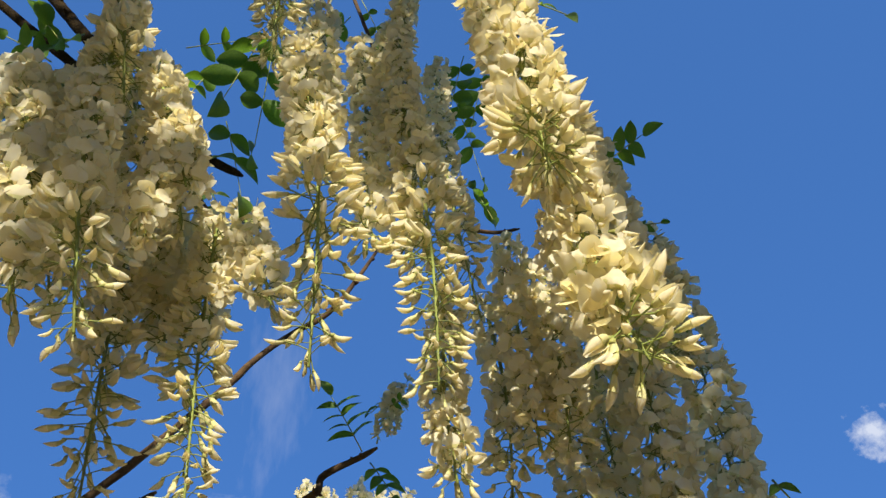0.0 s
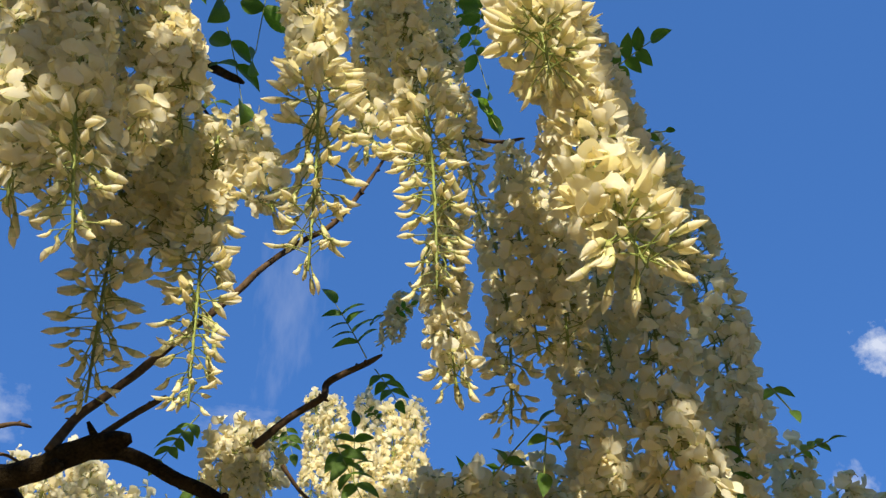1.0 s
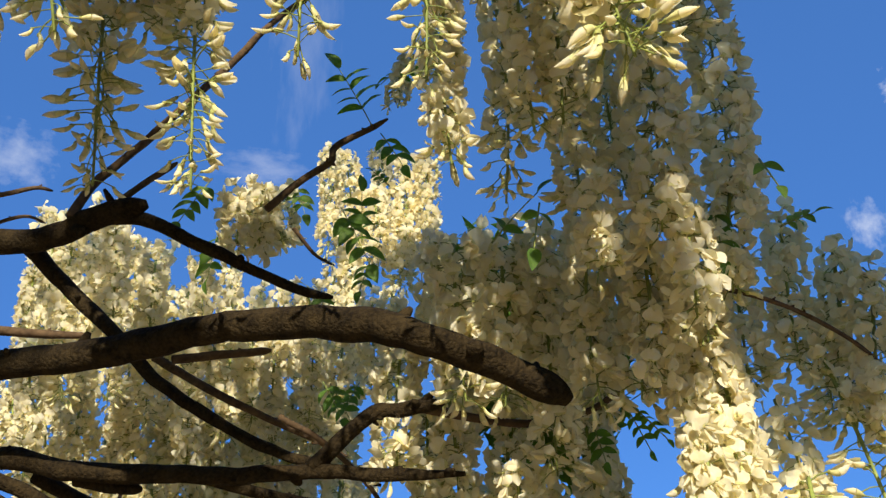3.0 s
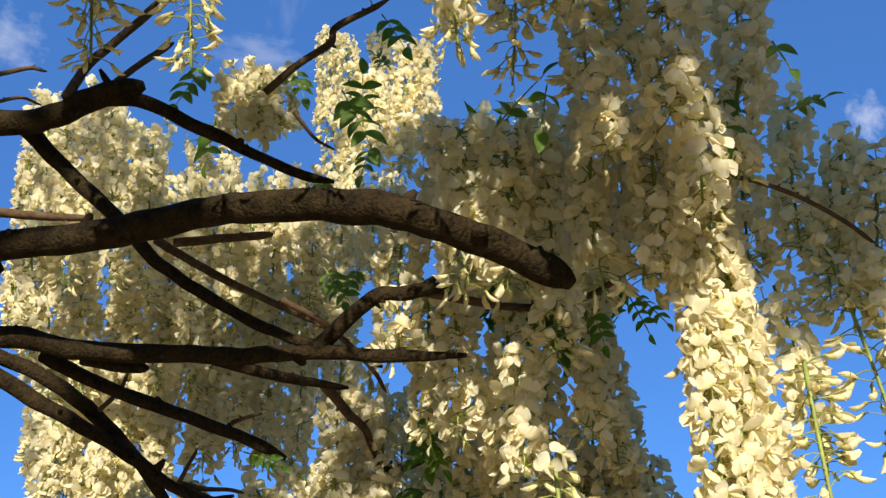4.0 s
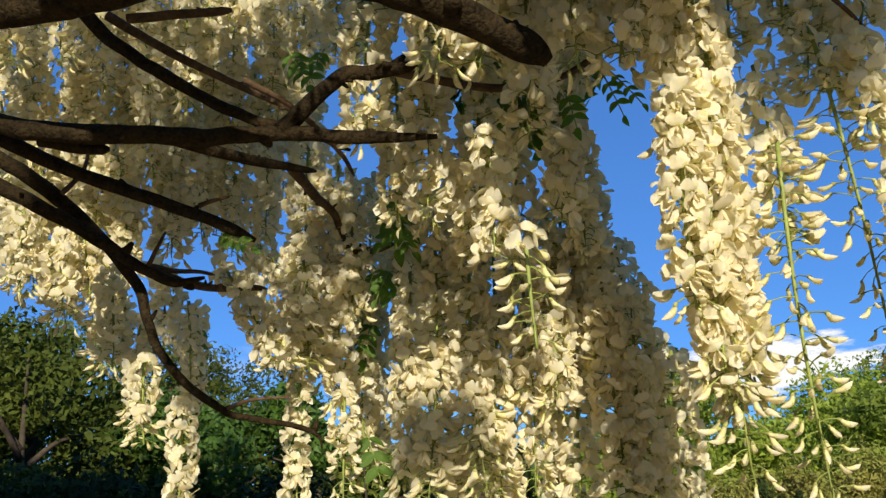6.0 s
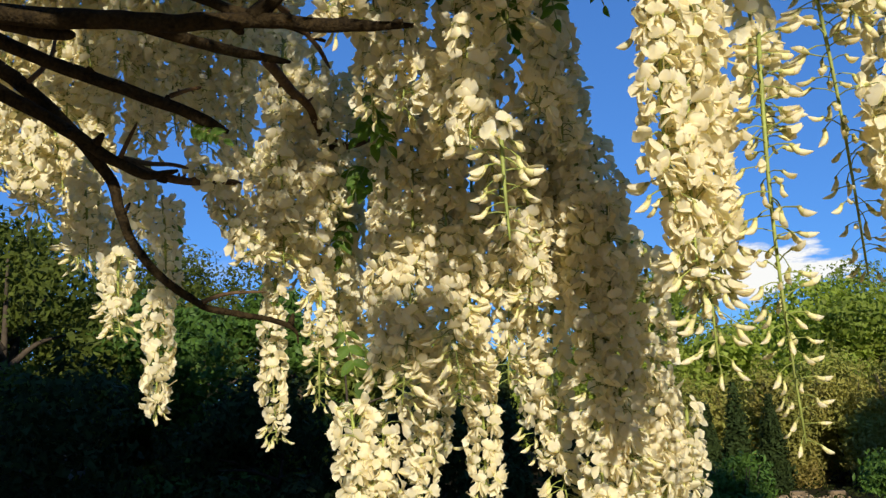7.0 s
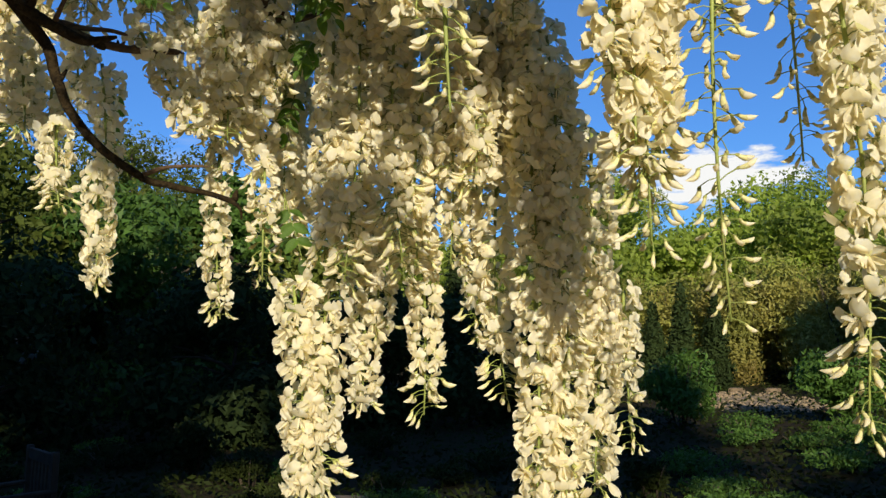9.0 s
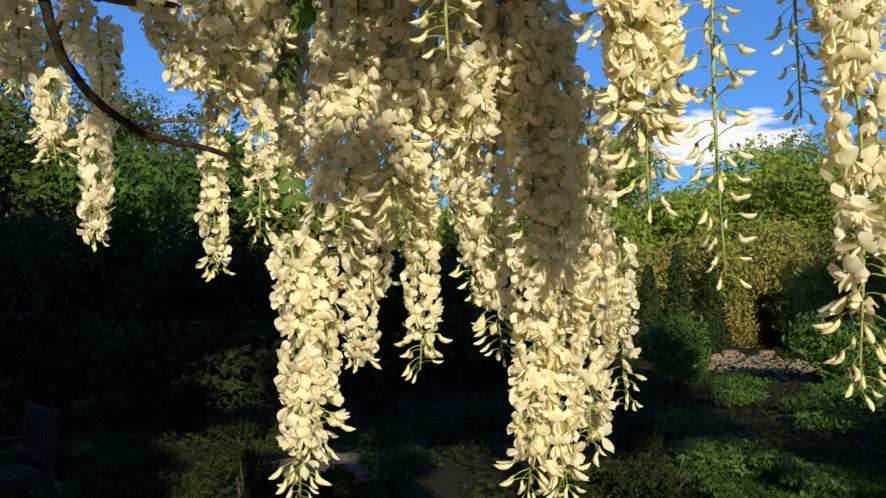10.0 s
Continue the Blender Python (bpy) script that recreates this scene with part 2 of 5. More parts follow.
raceme_count = 0


def raceme(top, tip, radius, count, buds, single):
    """A hanging flower raceme from top to tip: stem, then flowers set round it in a spiral, buds towards the tip."""
    global raceme_count
    raceme_count += 1
    rng = random.Random(100 + raceme_count)
    top, tip = Vector(top), Vector(tip)
    root = new("flower_raceme")
    root.location = top
    axis = tip - top
    length = axis.length
    sway = Vector((rng.uniform(-1, 1), rng.uniform(-1, 1), 0)) * length * 0.035

    def at(v):
        return axis * v + sway * math.sin(math.pi * v)

    stem = Bits()
    n = 9
    stem.tube([at(k / n) for k in range(n + 1)], [0.0020 * (1 - 0.55 * k / n) for k in range(n + 1)], 5, 0)
    part("stem", stem.mesh("stem", [STEM]), root)
    vs, fs, ix, base = [], [], [], 0
    turn = rng.random() * 6.28
    total = count + round(count * FILL * (1 - buds))
    extra = set(rng.sample(range(total), total - count))
    for k in range(total):
        v = min(0.995, max(0.0, (k + rng.uniform(-0.4, 0.4)) / total)) ** 0.96
        turn += 2.39996 + rng.uniform(-0.35, 0.35)
        edge = 1.0 - buds
        fresh = (v - edge) / max(buds, 0.02)
        if fresh < rng.uniform(-0.35, 0.10):
            kind, size = rng.randrange(6), rng.uniform(0.84, 1.12)
        elif fresh < rng.uniform(0.1, 0.4):
            kind, size = 6 + rng.randrange(3), rng.uniform(0.85, 1.05)
        else:
            kind, size = 9 + rng.randrange(3), 0.98 - 0.45 * max(0.0, fresh) ** 1.5 + rng.uniform(-0.08, 0.08)
        size *= SIZE * (radius / 0.036) ** 0.4
        lift = rng.gauss(10 - 30 * v, 20)
        reach = min(1.35, max(0.85, radius / 0.031))
        if kind > 5:
            reach = min(reach, 1.12)
        m = Matrix.Translation(at(v)) @ pose(0, 0, 0, 0, 0, math.degrees(turn)) @ pose(0, 0, 0, 0, -lift, 0) @ pose(0, 0, 0, rng.gauss(0, 34), 0, rng.gauss(0, 22)) @ Matrix.Diagonal((size * reach, size, size, 1))
        if single and k not in extra:
            part(("flower", "flower", "half_open_flower", "bud")[kind // 3], SHAPE_MESH[kind], root, "", m)
        else:
            pts, faces, idx = SHAPE_RAW[kind]
            mm = np.array(m)
            vs.append(pts @ mm[:3, :3].T + mm[:3, 3])
            fs += [tuple(q + base for q in f) for f in faces]
            ix += idx
            base += len(pts)
    if vs:
        tagged(part("blossom", mesh_from("blossom", np.concatenate(vs), fs, FLOWER_MATS, ix), root), kind="stuff")
    if buds > 0.6:
        label = "pale yellow-green wisteria raceme, mostly closed buds, hanging on thin stalks"
    elif buds > 0.3:
        label = "cream white wisteria raceme, open above with yellowish buds at its tip"
    else:
        label = "cream white wisteria raceme in full bloom hanging from the vine"
    tagged(root, label, "flower raceme", "hanging white wisteria racemes")
    return root


# ---- boughs ----
bough_count = 0


def bough(points, r0, r1):
    """A woody bough through the points, tapering, knobbly, with short snags."""
    global bough_count
    bough_count += 1
    rng = random.Random(900 + bough_count)
    pts = curve_points(points, 9)
    b = Bits()
    thick = r0 > 0.006
    sides = 14 if thick else 7
    rad, n = [], len(pts)
    for k, p in enumerate(pts):
        v = k / (n - 1)
        out = min(1.0, max(0.0, (v - 0.86) / 0.14))
        r = (r0 + (r1 - r0) * v) * (1 - 0.6 * out * out)
        q = Vector((k * 0.37, bough_count * 3.1, 0))
        knot = 1 + 0.10 * noise.noise(q * 0.55)
        rad.append([r * knot * (1 + 0.12 * noise.noise(Vector((math.cos(6.28 * j / sides) * 1.5, math.sin(6.28 * j / sides) * 1.5, k * 0.13 + bough_count)))) for j in range(sides)])
    jit = [p + Vector((noise.noise(p * 40 + Vector((7, 0, 0))), noise.noise(p * 40 + Vector((0, 9, 0))), noise.noise(p * 40))) * r0 * 0.18 for p in pts]
    b.tube(jit, rad, sides, 0)
    ob = new("vine_bough" if thick else "vine_twig", b.mesh("bough", [BARK if thick else TWIG]))
    for k in range(7 if n > 34 else 2):
        j = rng.randrange(3, n - 2)
        way = Vector((rng.uniform(-1, 1), rng.uniform(-1, 1), rng.uniform(-0.4, 1))).normalized()
        s = Bits()
        r = r0 * rng.uniform(0.18, 0.45)
        tall = rng.uniform(1.15, 2.0)
        s.tube([jit[j] + way * r0 * 0.4, jit[j] + way * r0 * (0.5 + tall * 0.5), jit[j] + way * r0 * tall], [r * 1.6, r, r * 0.55], 6, 0)
        part("snag", s.mesh("snag", [BARK if thick else TWIG]), ob)
    tagged(ob, "dark brown gnarled wisteria bough with rough bark and snags" if thick else "thin brown wisteria twig with knobbly bark", "branch", "wisteria boughs" if thick else "wisteria twigs")
    return ob


# ---- leaves ----
def leaflet_mesh():
    b = Bits()
    rows = []
    for k in range(7):
        v = k / 6
        w = 0.31 * math.sin(math.pi * min(1, 0.06 + v * 0.94)) ** 0.75 * (1 - 0.35 * v) + 0.004
        z = 0.05 * math.sin(3 * v) - 0.16 * v * v
        rows.append([(v, -w, z + 0.35 * w), (v, -w * 0.5, z + 0.14 * w), (v, 0, z), (v, w * 0.5, z + 0.14 * w), (v, w, z + 0.35 * w)])
    b.grid(rows, 0)
    return b.mesh("leaflet", [LEAF])


LEAFLET = leaflet_mesh()
spray_count = 0


def leaf_spray(start, end, count, size, level=False):
    """A pinnate leaf: midrib and paired leaflets with one at the tip."""
    global spray_count
    spray_count += 1
    rng = random.Random(3000 + spray_count)
    a, e = Vector(start), Vector(end)
    root = new("wisteria_leaf")
    root.location = a
    axis = e - a
    size = min(size, 0.24 * axis.length + 0.006)
    sag = Vector((0, 0, -0.10 * axis.length))
    pts = [axis * t + sag * t * t for t in (0, 0.25, 0.5, 0.75, 1)]
    b = Bits()
    b.tube(pts, [0.0009, 0.0008, 0.0007, 0.0006, 0.0005], 4, 0)
    part("midrib", b.mesh("midrib", [STEM]), root)
    way = axis.normalized()
    face = Vector((rng.uniform(-0.4, 0.4), -0.9, 0.4)).normalized()
    if level:
        face = Vector((rng.uniform(-0.3, 0.3), rng.uniform(-0.1, 0.4), 1.0)).normalized()
    side = way.cross(face).normalized()
    for k in range(count):
        tip = k == count - 1
        t = 1.0 if tip else 0.25 + 0.68 * (k // 2) / max(1, (count - 1) // 2)
        s = 0 if tip else (1 if k % 2 else -1)
        d = (way * (1.0 if tip else 0.55) + side * s + Vector((0, 0, rng.uniform(-0.35, 0.1) if level else rng.uniform(-0.45, 0.05)))).normalized()
        up = (face + Vector((rng.uniform(-0.5, 0.5), rng.uniform(-0.5, 0.5), rng.uniform(-0.3, 0.3))))
        y = up.cross(d).normalized()
        z = d.cross(y)
        scale = size * rng.uniform(0.82, 1.12)
        m = Matrix((d, y, z)).transposed().to_4x4()
        m.translation = axis * t + sag * t * t
        part("leaflet", LEAFLET, root, "", m @ Matrix.Diagonal((scale, scale, scale, 1)))
    tagged(root, "green pinnate wisteria leaf with pointed oval leaflets on the vine", "leaf", "wisteria leaves")


# ---- garden foliage ----
def leaf_cloud(name, blobs, count, size, mat, seed, parent=None, long=1.6, plain=False):
    """Many small leaves on and in uneven lumps: blobs of (centre, radii)."""
    r = np.random.RandomState(seed)
    weight = np.array([b[1][0] * b[1][1] + b[1][2] * b[1][0] for b in blobs])
    pick = r.choice(len(blobs), count, p=weight / weight.sum())
    cen = np.array([b[0] for b in blobs])[pick]
    rad = np.array([b[1] for b in blobs])[pick]
    d = r.normal(size=(count, 3))
    d /= np.linalg.norm(d, axis=1)[:, None]
    lump = 1 + 0.22 * np.sin(d[:, :1] * 7 + pick[:, None]) * np.sin(d[:, 1:2] * 6 + 2 * pick[:, None]) + 0.15 * np.sin(d[:, 2:3] * 11 + pick[:, None] * 3)
    p = cen + d * rad * lump * (r.uniform(0.45, 1.06, (count, 1)) ** 0.5)
    n = d + r.normal(size=(count, 3)) * 0.7
    n /= np.linalg.norm(n, axis=1)[:, None]
    a = np.cross(n, r.normal(size=(count, 3)))
    a /= np.linalg.norm(a, axis=1)[:, None]
    b = np.cross(n, a)
    s = size * r.uniform(0.6, 1.4, (count, 1))
    v = np.stack([p - a * s * long, p - b * s * 0.62 + n * s * 0.12, p + a * s * long, p + b * s * 0.62 + n * s * 0.12], 1).reshape(-1, 3)
    f = np.arange(count * 4).reshape(-1, 4)
    if plain:
        v = np.stack([p - a * s * long, p + a * s * 1.1 - b * s * 0.78, p + a * s * 1.1 + b * s * 0.78], 1).reshape(-1, 3)
        f = np.arange(count * 3).reshape(-1, 3)
    me = mesh_from(name, v, f.tolist(), [mat], None, False)
    ob = new(name, me)
    if parent:
        ob.parent = parent
    return ob


def ground_z(x, y):
    far = min(1.0, max(0.0, (y - 1.5) / 6.0))
    rise = min(1.0, max(0.0, (math.hypot(x, y) - 24) / 60.0))
    return -0.25 * far * far * (3 - 2 * far) + 1.2 * rise + 0.05 * noise.noise(Vector((x * 0.4, y * 0.4, 0)))


def tree(x, y, height, spread, seed, leaves=5200, size=0.085, mat=TREE_LEAF, low=0.18, label="leafy green broadleaf tree in spring foliage"):
    rng = random.Random(seed)
    z0 = ground_z(x, y)
    root = new("tree")
    root.location = (x, y, z0)
    b = Bits()
    r = 0.025 * height
    lean = Vector((rng.uniform(-0.3, 0.3), rng.uniform(-0.3, 0.3), 0))
    trunk = [Vector((0, 0, -0.2)), Vector((0, 0, height * 0.25)) + lean * 0.3, Vector((0, 0, height * 0.55)) + lean, Vector((0, 0, height * 0.9)) + lean * 1.5]
    b.tube(curve_points(trunk, 4), [r * (1.15 - 0.085 * k) for k in range(13)], 8, 0)
    for k in range(6):
        s = Vector((0, 0, height * rng.uniform(max(0.25, low), max(0.6, low + 0.2)))) + lean * 0.6
        a = rng.uniform(0, 6.28)
        e = s + Vector((math.cos(a) * spread * 0.5, math.sin(a) * spread * 0.5, height * rng.uniform(0.08, 0.2)))
        b.tube(curve_points([s, (s + e) / 2 + Vector((0, 0, height * 0.03)), e], 4), [r * 0.5 * (1 - 0.09 * q) for q in range(9)], 6, 0)
    part("trunk", b.mesh("trunk", [TRUNK]), root)
    blobs = []
    for k in range(15):
        v = rng.uniform(low, 0.93)
        a = rng.uniform(0, 6.28)
        wide = spread * math.sin(math.pi * (0.12 + 0.80 * v)) ** 0.7
        d = wide * rng.uniform(0.3, 0.8)
        q = spread * rng.uniform(0.26, 0.44)
        blobs.append(((math.cos(a) * d, math.sin(a) * d, height * v), (q, q, q * rng.uniform(0.6, 0.85))))
    leaf_cloud("crown", blobs, leaves, size, mat, seed, root, 1.6, True)
    tagged(root, label, "tree", "trees round the garden")
    return root


def shrub(x, y, height, radius, seed, leaves=2600, size=0.03, mat=SHRUB_LEAF, label="rounded green garden shrub on the bed", name="shrub", low=0.3):
    rng = random.Random(seed)
    root = new(name)
    root.location = (x, y, ground_z(x, y))
    b = Bits()
    for k in range(7):
        a = rng.uniform(0, 6.28)
        b.tube([(0.05 * math.cos(a), 0.05 * math.sin(a), -0.05), (radius * 0.3 * math.cos(a), radius * 0.3 * math.sin(a), height * 0.4), (radius * 0.6 * math.cos(a), radius * 0.6 * math.sin(a), height * 0.8)], [0.014, 0.010, 0.005], 5, 0)
    part("stem", b.mesh("stem", [TRUNK]), root)
    blobs = []
    for k in range(11):
        a, d, v = rng.uniform(0, 6.28), radius * rng.uniform(0.1, 0.62), low + (0.75 - low) * ((k + 0.5) / 11)
        q = radius * rng.uniform(0.3, 0.5)
        blobs.append(((d * math.cos(a), d * math.sin(a), height * v), (q, q, height * rng.uniform(0.18, 0.28))))
    leaf_cloud("foliage", blobs, leaves, size, mat, seed, root)
    tagged(root, label, "shrub", "garden shrubs")
    return root


def conifer(x, y, height, radius, seed, mat=DARK_LEAF, leaves=4200, label="dark narrow cone-shaped conifer"):
    rng = random.Random(seed)
    root = new("conifer")
    root.location = (x, y, ground_z(x, y))
    b = Bits()
    b.tube([(0, 0, -0.1), (0, 0, height * 0.9)], [0.06, 0.015], 7, 0)
    part("trunk", b.mesh("trunk", [TRUNK]), root)
    blobs = []
    for k in range(16):
        v = k / 15
        q = radius * (1 - v * 0.88) ** 0.8 * (0.75 + 0.25 * min(1, v * 6))
        blobs.append(((rng.uniform(-1, 1) * q * 0.12, rng.uniform(-1, 1) * q * 0.12, height * (0.04 + 0.92 * v)), (q, q, height * 0.07)))
    leaf_cloud("foliage", blobs, leaves, 0.035, mat, seed, root, 2.0)
    tagged(root, label, "conifer", "conifers in the garden")
    return root


# ---- ground ----
def build_ground():
    xs = np.concatenate([-np.geomspace(900, 12, 14), np.linspace(-11, 11, 45), np.geomspace(12, 900, 14)])
    ys = np.concatenate([-np.geomspace(900, 8, 12), np.linspace(-7, 24, 63), np.geomspace(25, 900, 16)])
    rows = [[(x, y, ground_z(x, y)) for x in xs] for y in ys]
    b = Bits()
    # the pale part round the viewer is added as a reflector
    b.grid(rows, lambda a, q: 1 if -9 < ys[a] < 2.6 and -7 < xs[q] < 7 else 0)
    g = new("ground", b.mesh("ground", [SOIL, BOUNCE_GRAVEL]))
    tagged(g, "dark garden soil with moss, and unseen pale ground added to reflect warm light", "ground", kind="structure")


build_ground()

# ---- the wisteria ----
bough([(-0.473, 0.650, 2.086), (-0.380, 0.637, 2.094), (-0.272, 0.611, 2.085), (-0.169, 0.572, 2.075), (-0.077, 0.546, 2.058), (-0.027, 0.533, 2.041), (0.005, 0.539, 2.030), (0.043, 0.559, 2.020), (0.075, 0.572, 2.009), (0.090, 0.580, 1.999)], 0.0128, 0.0115)  # B1
bough([(-0.540, 0.780, 2.341), (-0.456, 0.767, 2.329), (-0.407, 0.754, 2.328), (-0.370, 0.747, 2.341), (-0.318, 0.741, 2.349)], 0.0145, 0.0120)  # B2
bough([(-0.367, 0.747, 2.339), (-0.322, 0.754, 2.335), (-0.267, 0.767, 2.309), (-0.226, 0.780, 2.291), (-0.197, 0.793, 2.279), (-0.156, 0.806, 2.263), (-0.123, 0.812, 2.255)], 0.0084, 0.0046)  # B2a
bough([(-0.401, 0.741, 2.337), (-0.386, 0.747, 2.388), (-0.352, 0.754, 2.438), (-0.308, 0.754, 2.497), (-0.259, 0.767, 2.584), (-0.217, 0.767, 2.650), (-0.175, 0.780, 2.717), (-0.129, 0.780, 2.757), (-0.089, 0.780, 2.838), (-0.039, 0.780, 2.963)], 0.0058, 0.0034)  # B2b
bough([(-0.349, 0.741, 2.355), (-0.328, 0.747, 2.383), (-0.297, 0.754, 2.416)], 0.0042, 0.0034)  # B2c
bough([(-0.477, 0.793, 2.349), (-0.446, 0.806, 2.318), (-0.408, 0.819, 2.279), (-0.358, 0.819, 2.229), (-0.328, 0.832, 2.194), (-0.269, 0.832, 2.144), (-0.217, 0.845, 2.114), (-0.172, 0.858, 2.095), (-0.126, 0.871, 2.085), (-0.080, 0.884, 2.068)], 0.0098, 0.0042)  # B2d
bough([(-0.320, 0.832, 2.209), (-0.261, 0.858, 2.177), (-0.210, 0.884, 2.156), (-0.165, 0.910, 2.141), (-0.120, 0.910, 2.114)], 0.0052, 0.0029)  # B2e
bough([(-0.294, 0.819, 2.196), (-0.240, 0.819, 2.198), (-0.189, 0.819, 2.199)], 0.0049, 0.0044)  # B2f
bough([(-0.495, 0.806, 2.241), (-0.432, 0.806, 2.231), (-0.383, 0.806, 2.225)], 0.0055, 0.0039)  # B2g
bough([(-0.448, 0.728, 2.061), (-0.379, 0.728, 2.050), (-0.331, 0.728, 2.036), (-0.244, 0.728, 2.028), (-0.183, 0.728, 2.023), (-0.118, 0.728, 2.022), (-0.063, 0.728, 2.015), (0.011, 0.715, 2.005)], 0.0106, 0.0052)  # B3
bough([(-0.123, 0.728, 2.024), (-0.093, 0.728, 2.053), (-0.067, 0.728, 2.073), (-0.042, 0.728, 2.075), (-0.003, 0.715, 2.074)], 0.0081, 0.0059)  # B3b
bough([(-0.336, 0.741, 2.035), (-0.304, 0.741, 2.026), (-0.275, 0.741, 2.022)], 0.0065, 0.0052)  # B3c
bough([(-0.221, 0.754, 2.033), (-0.180, 0.780, 2.027), (-0.147, 0.832, 2.036), (-0.112, 0.858, 2.037)], 0.0062, 0.0036)  # B3d
bough([(-0.140, 0.884, 2.051), (-0.128, 0.962, 2.047), (-0.112, 1.014, 2.040), (-0.104, 1.040, 2.010), (-0.079, 1.040, 2.004), (-0.042, 1.040, 2.013)], 0.0059, 0.0029)  # B3e
bough([(-0.393, 0.780, 2.057), (-0.340, 0.780, 2.028), (-0.300, 0.793, 2.012), (-0.249, 0.806, 1.994), (-0.203, 0.819, 1.977), (-0.166, 0.832, 1.960)], 0.0070, 0.0056)  # B4
bough([(-0.508, 0.858, 2.106), (-0.443, 0.884, 2.079), (-0.402, 0.897, 2.051), (-0.370, 0.910, 2.022), (-0.344, 0.923, 1.993), (-0.323, 0.936, 1.965), (-0.310, 0.943, 1.941), (-0.305, 0.949, 1.912), (-0.288, 0.956, 1.873), (-0.263, 0.962, 1.845), (-0.230, 0.975, 1.819), (-0.197, 0.988, 1.810), (-0.154, 1.014, 1.801), (-0.136, 1.021, 1.790), (-0.134, 1.027, 1.777)], 0.0086, 0.0020)  # B5
bough([(-0.227, 0.975, 1.821), (-0.203, 0.988, 1.831), (-0.163, 1.001, 1.833)], 0.0029, 0.0013)  # B5c
bough([(-0.505, 0.858, 2.087), (-0.432, 0.871, 2.043), (-0.380, 0.884, 2.014), (-0.341, 0.897, 1.990), (-0.301, 0.910, 1.962), (-0.271, 0.923, 1.948), (-0.242, 0.936, 1.955)], 0.0092, 0.0040)  # B6
bough([(-0.199, 0.786, 2.364), (-0.162, 0.786, 2.402), (-0.128, 0.786, 2.429), (-0.123, 0.786, 2.451), (-0.103, 0.786, 2.466), (-0.081, 0.786, 2.478), (-0.059, 0.786, 2.492)], 0.0048, 0.0036)  # B7
bough([(-0.555, 0.364, 2.973), (-0.457, 0.377, 2.841), (-0.367, 0.390, 2.725), (-0.331, 0.390, 2.670)], 0.0061, 0.0052)  # V1
bough([(-0.483, 0.364, 2.985), (-0.409, 0.370, 2.852), (-0.363, 0.377, 2.772)], 0.0078, 0.0072)  # V2
bough([(-0.283, 0.403, 2.625), (-0.225, 0.410, 2.562), (-0.193, 0.416, 2.529), (-0.162, 0.416, 2.496)], 0.0061, 0.0039)  # V3
bough([(-0.071, 0.390, 3.022), (-0.035, 0.403, 2.789), (-0.016, 0.416, 2.638)], 0.0026, 0.0021)  # V4
bough([(-0.095, 0.390, 3.000), (-0.097, 0.403, 2.809), (-0.108, 0.403, 2.701)], 0.0023, 0.0018)  # V5
bough([(-0.235, 0.468, 2.580), (-0.204, 0.481, 2.527), (-0.187, 0.494, 2.486)], 0.0018, 0.0016)  # V6
bough([(0.047, 0.572, 2.634), (0.092, 0.572, 2.614), (0.126, 0.572, 2.618)], 0.0026, 0.0020)  # V7
bough([(0.093, 0.572, 2.591), (0.101, 0.572, 2.521), (0.115, 0.572, 2.448)], 0.0021, 0.0016)  # V8
bough([(0.186, 0.598, 2.110), (0.232, 0.611, 2.104), (0.277, 0.624, 2.093), (0.320, 0.637, 2.071), (0.349, 0.650, 2.050)], 0.0026, 0.0016)  # R2
bough([(-0.031, 0.728, 2.077), (0.060, 0.741, 2.060), (0.122, 0.741, 2.067), (0.164, 0.728, 2.087)], 0.0046, 0.0026)  # R3
bough([(-0.596, 0.860, 2.476), (-0.554, 0.860, 2.483), (-0.529, 0.870, 2.498), (-0.511, 0.880, 2.498)], 0.0040, 0.0022)  # B8
bough([(-0.603, 0.900, 2.462), (-0.554, 0.900, 2.476), (-0.533, 0.920, 2.478)], 0.0030, 0.0018)  # B9
bough([(-0.366, 0.860, 2.029), (-0.354, 0.880, 2.061), (-0.357, 0.900, 2.101)], 0.0028, 0.0015)  # B10
bough([(-0.223, 0.840, 2.001), (-0.209, 0.850, 2.010), (-0.198, 0.860, 2.016)], 0.0026, 0.0014)  # B11
bough([(-0.176, 0.820, 2.122), (-0.133, 0.840, 2.100), (-0.092, 0.880, 2.067), (-0.080, 0.920, 2.053)], 0.0036, 0.0020)  # B12
bough([(-0.169, 0.800, 2.346), (-0.147, 0.820, 2.321), (-0.126, 0.830, 2.311)], 0.0026, 0.0014)  # B13
bough([(-0.293, 0.925, 1.962), (-0.268, 0.935, 1.952), (-0.236, 0.950, 1.946), (-0.204, 0.970, 1.950), (-0.188, 0.990, 1.952)], 0.0052, 0.0030)  # B14
bough([(-0.298, 0.925, 1.967), (-0.273, 0.930, 1.962), (-0.250, 0.940, 1.963), (-0.235, 0.950, 1.961)], 0.0032, 0.0018)  # B15
bough([(-0.293, 0.910, 1.964), (-0.283, 0.900, 1.977), (-0.274, 0.900, 1.996)], 0.0028, 0.0016)  # B16
bough([(-0.127, 1.030, 2.068), (-0.119, 1.040, 2.045), (-0.108, 1.040, 2.017)], 0.0036, 0.0026)  # B17
bough([(-0.108, 1.040, 2.020), (-0.091, 1.040, 2.013), (-0.068, 1.030, 2.001), (-0.047, 1.030, 2.007)], 0.0030, 0.0014)  # B18
leaf_spray((-0.070, 0.715, 2.416), (-0.106, 0.702, 2.505), 9, 0.034)
leaf_spray((-0.352, 0.340, 2.715), (-0.387, 0.328, 2.604), 7, 0.036)
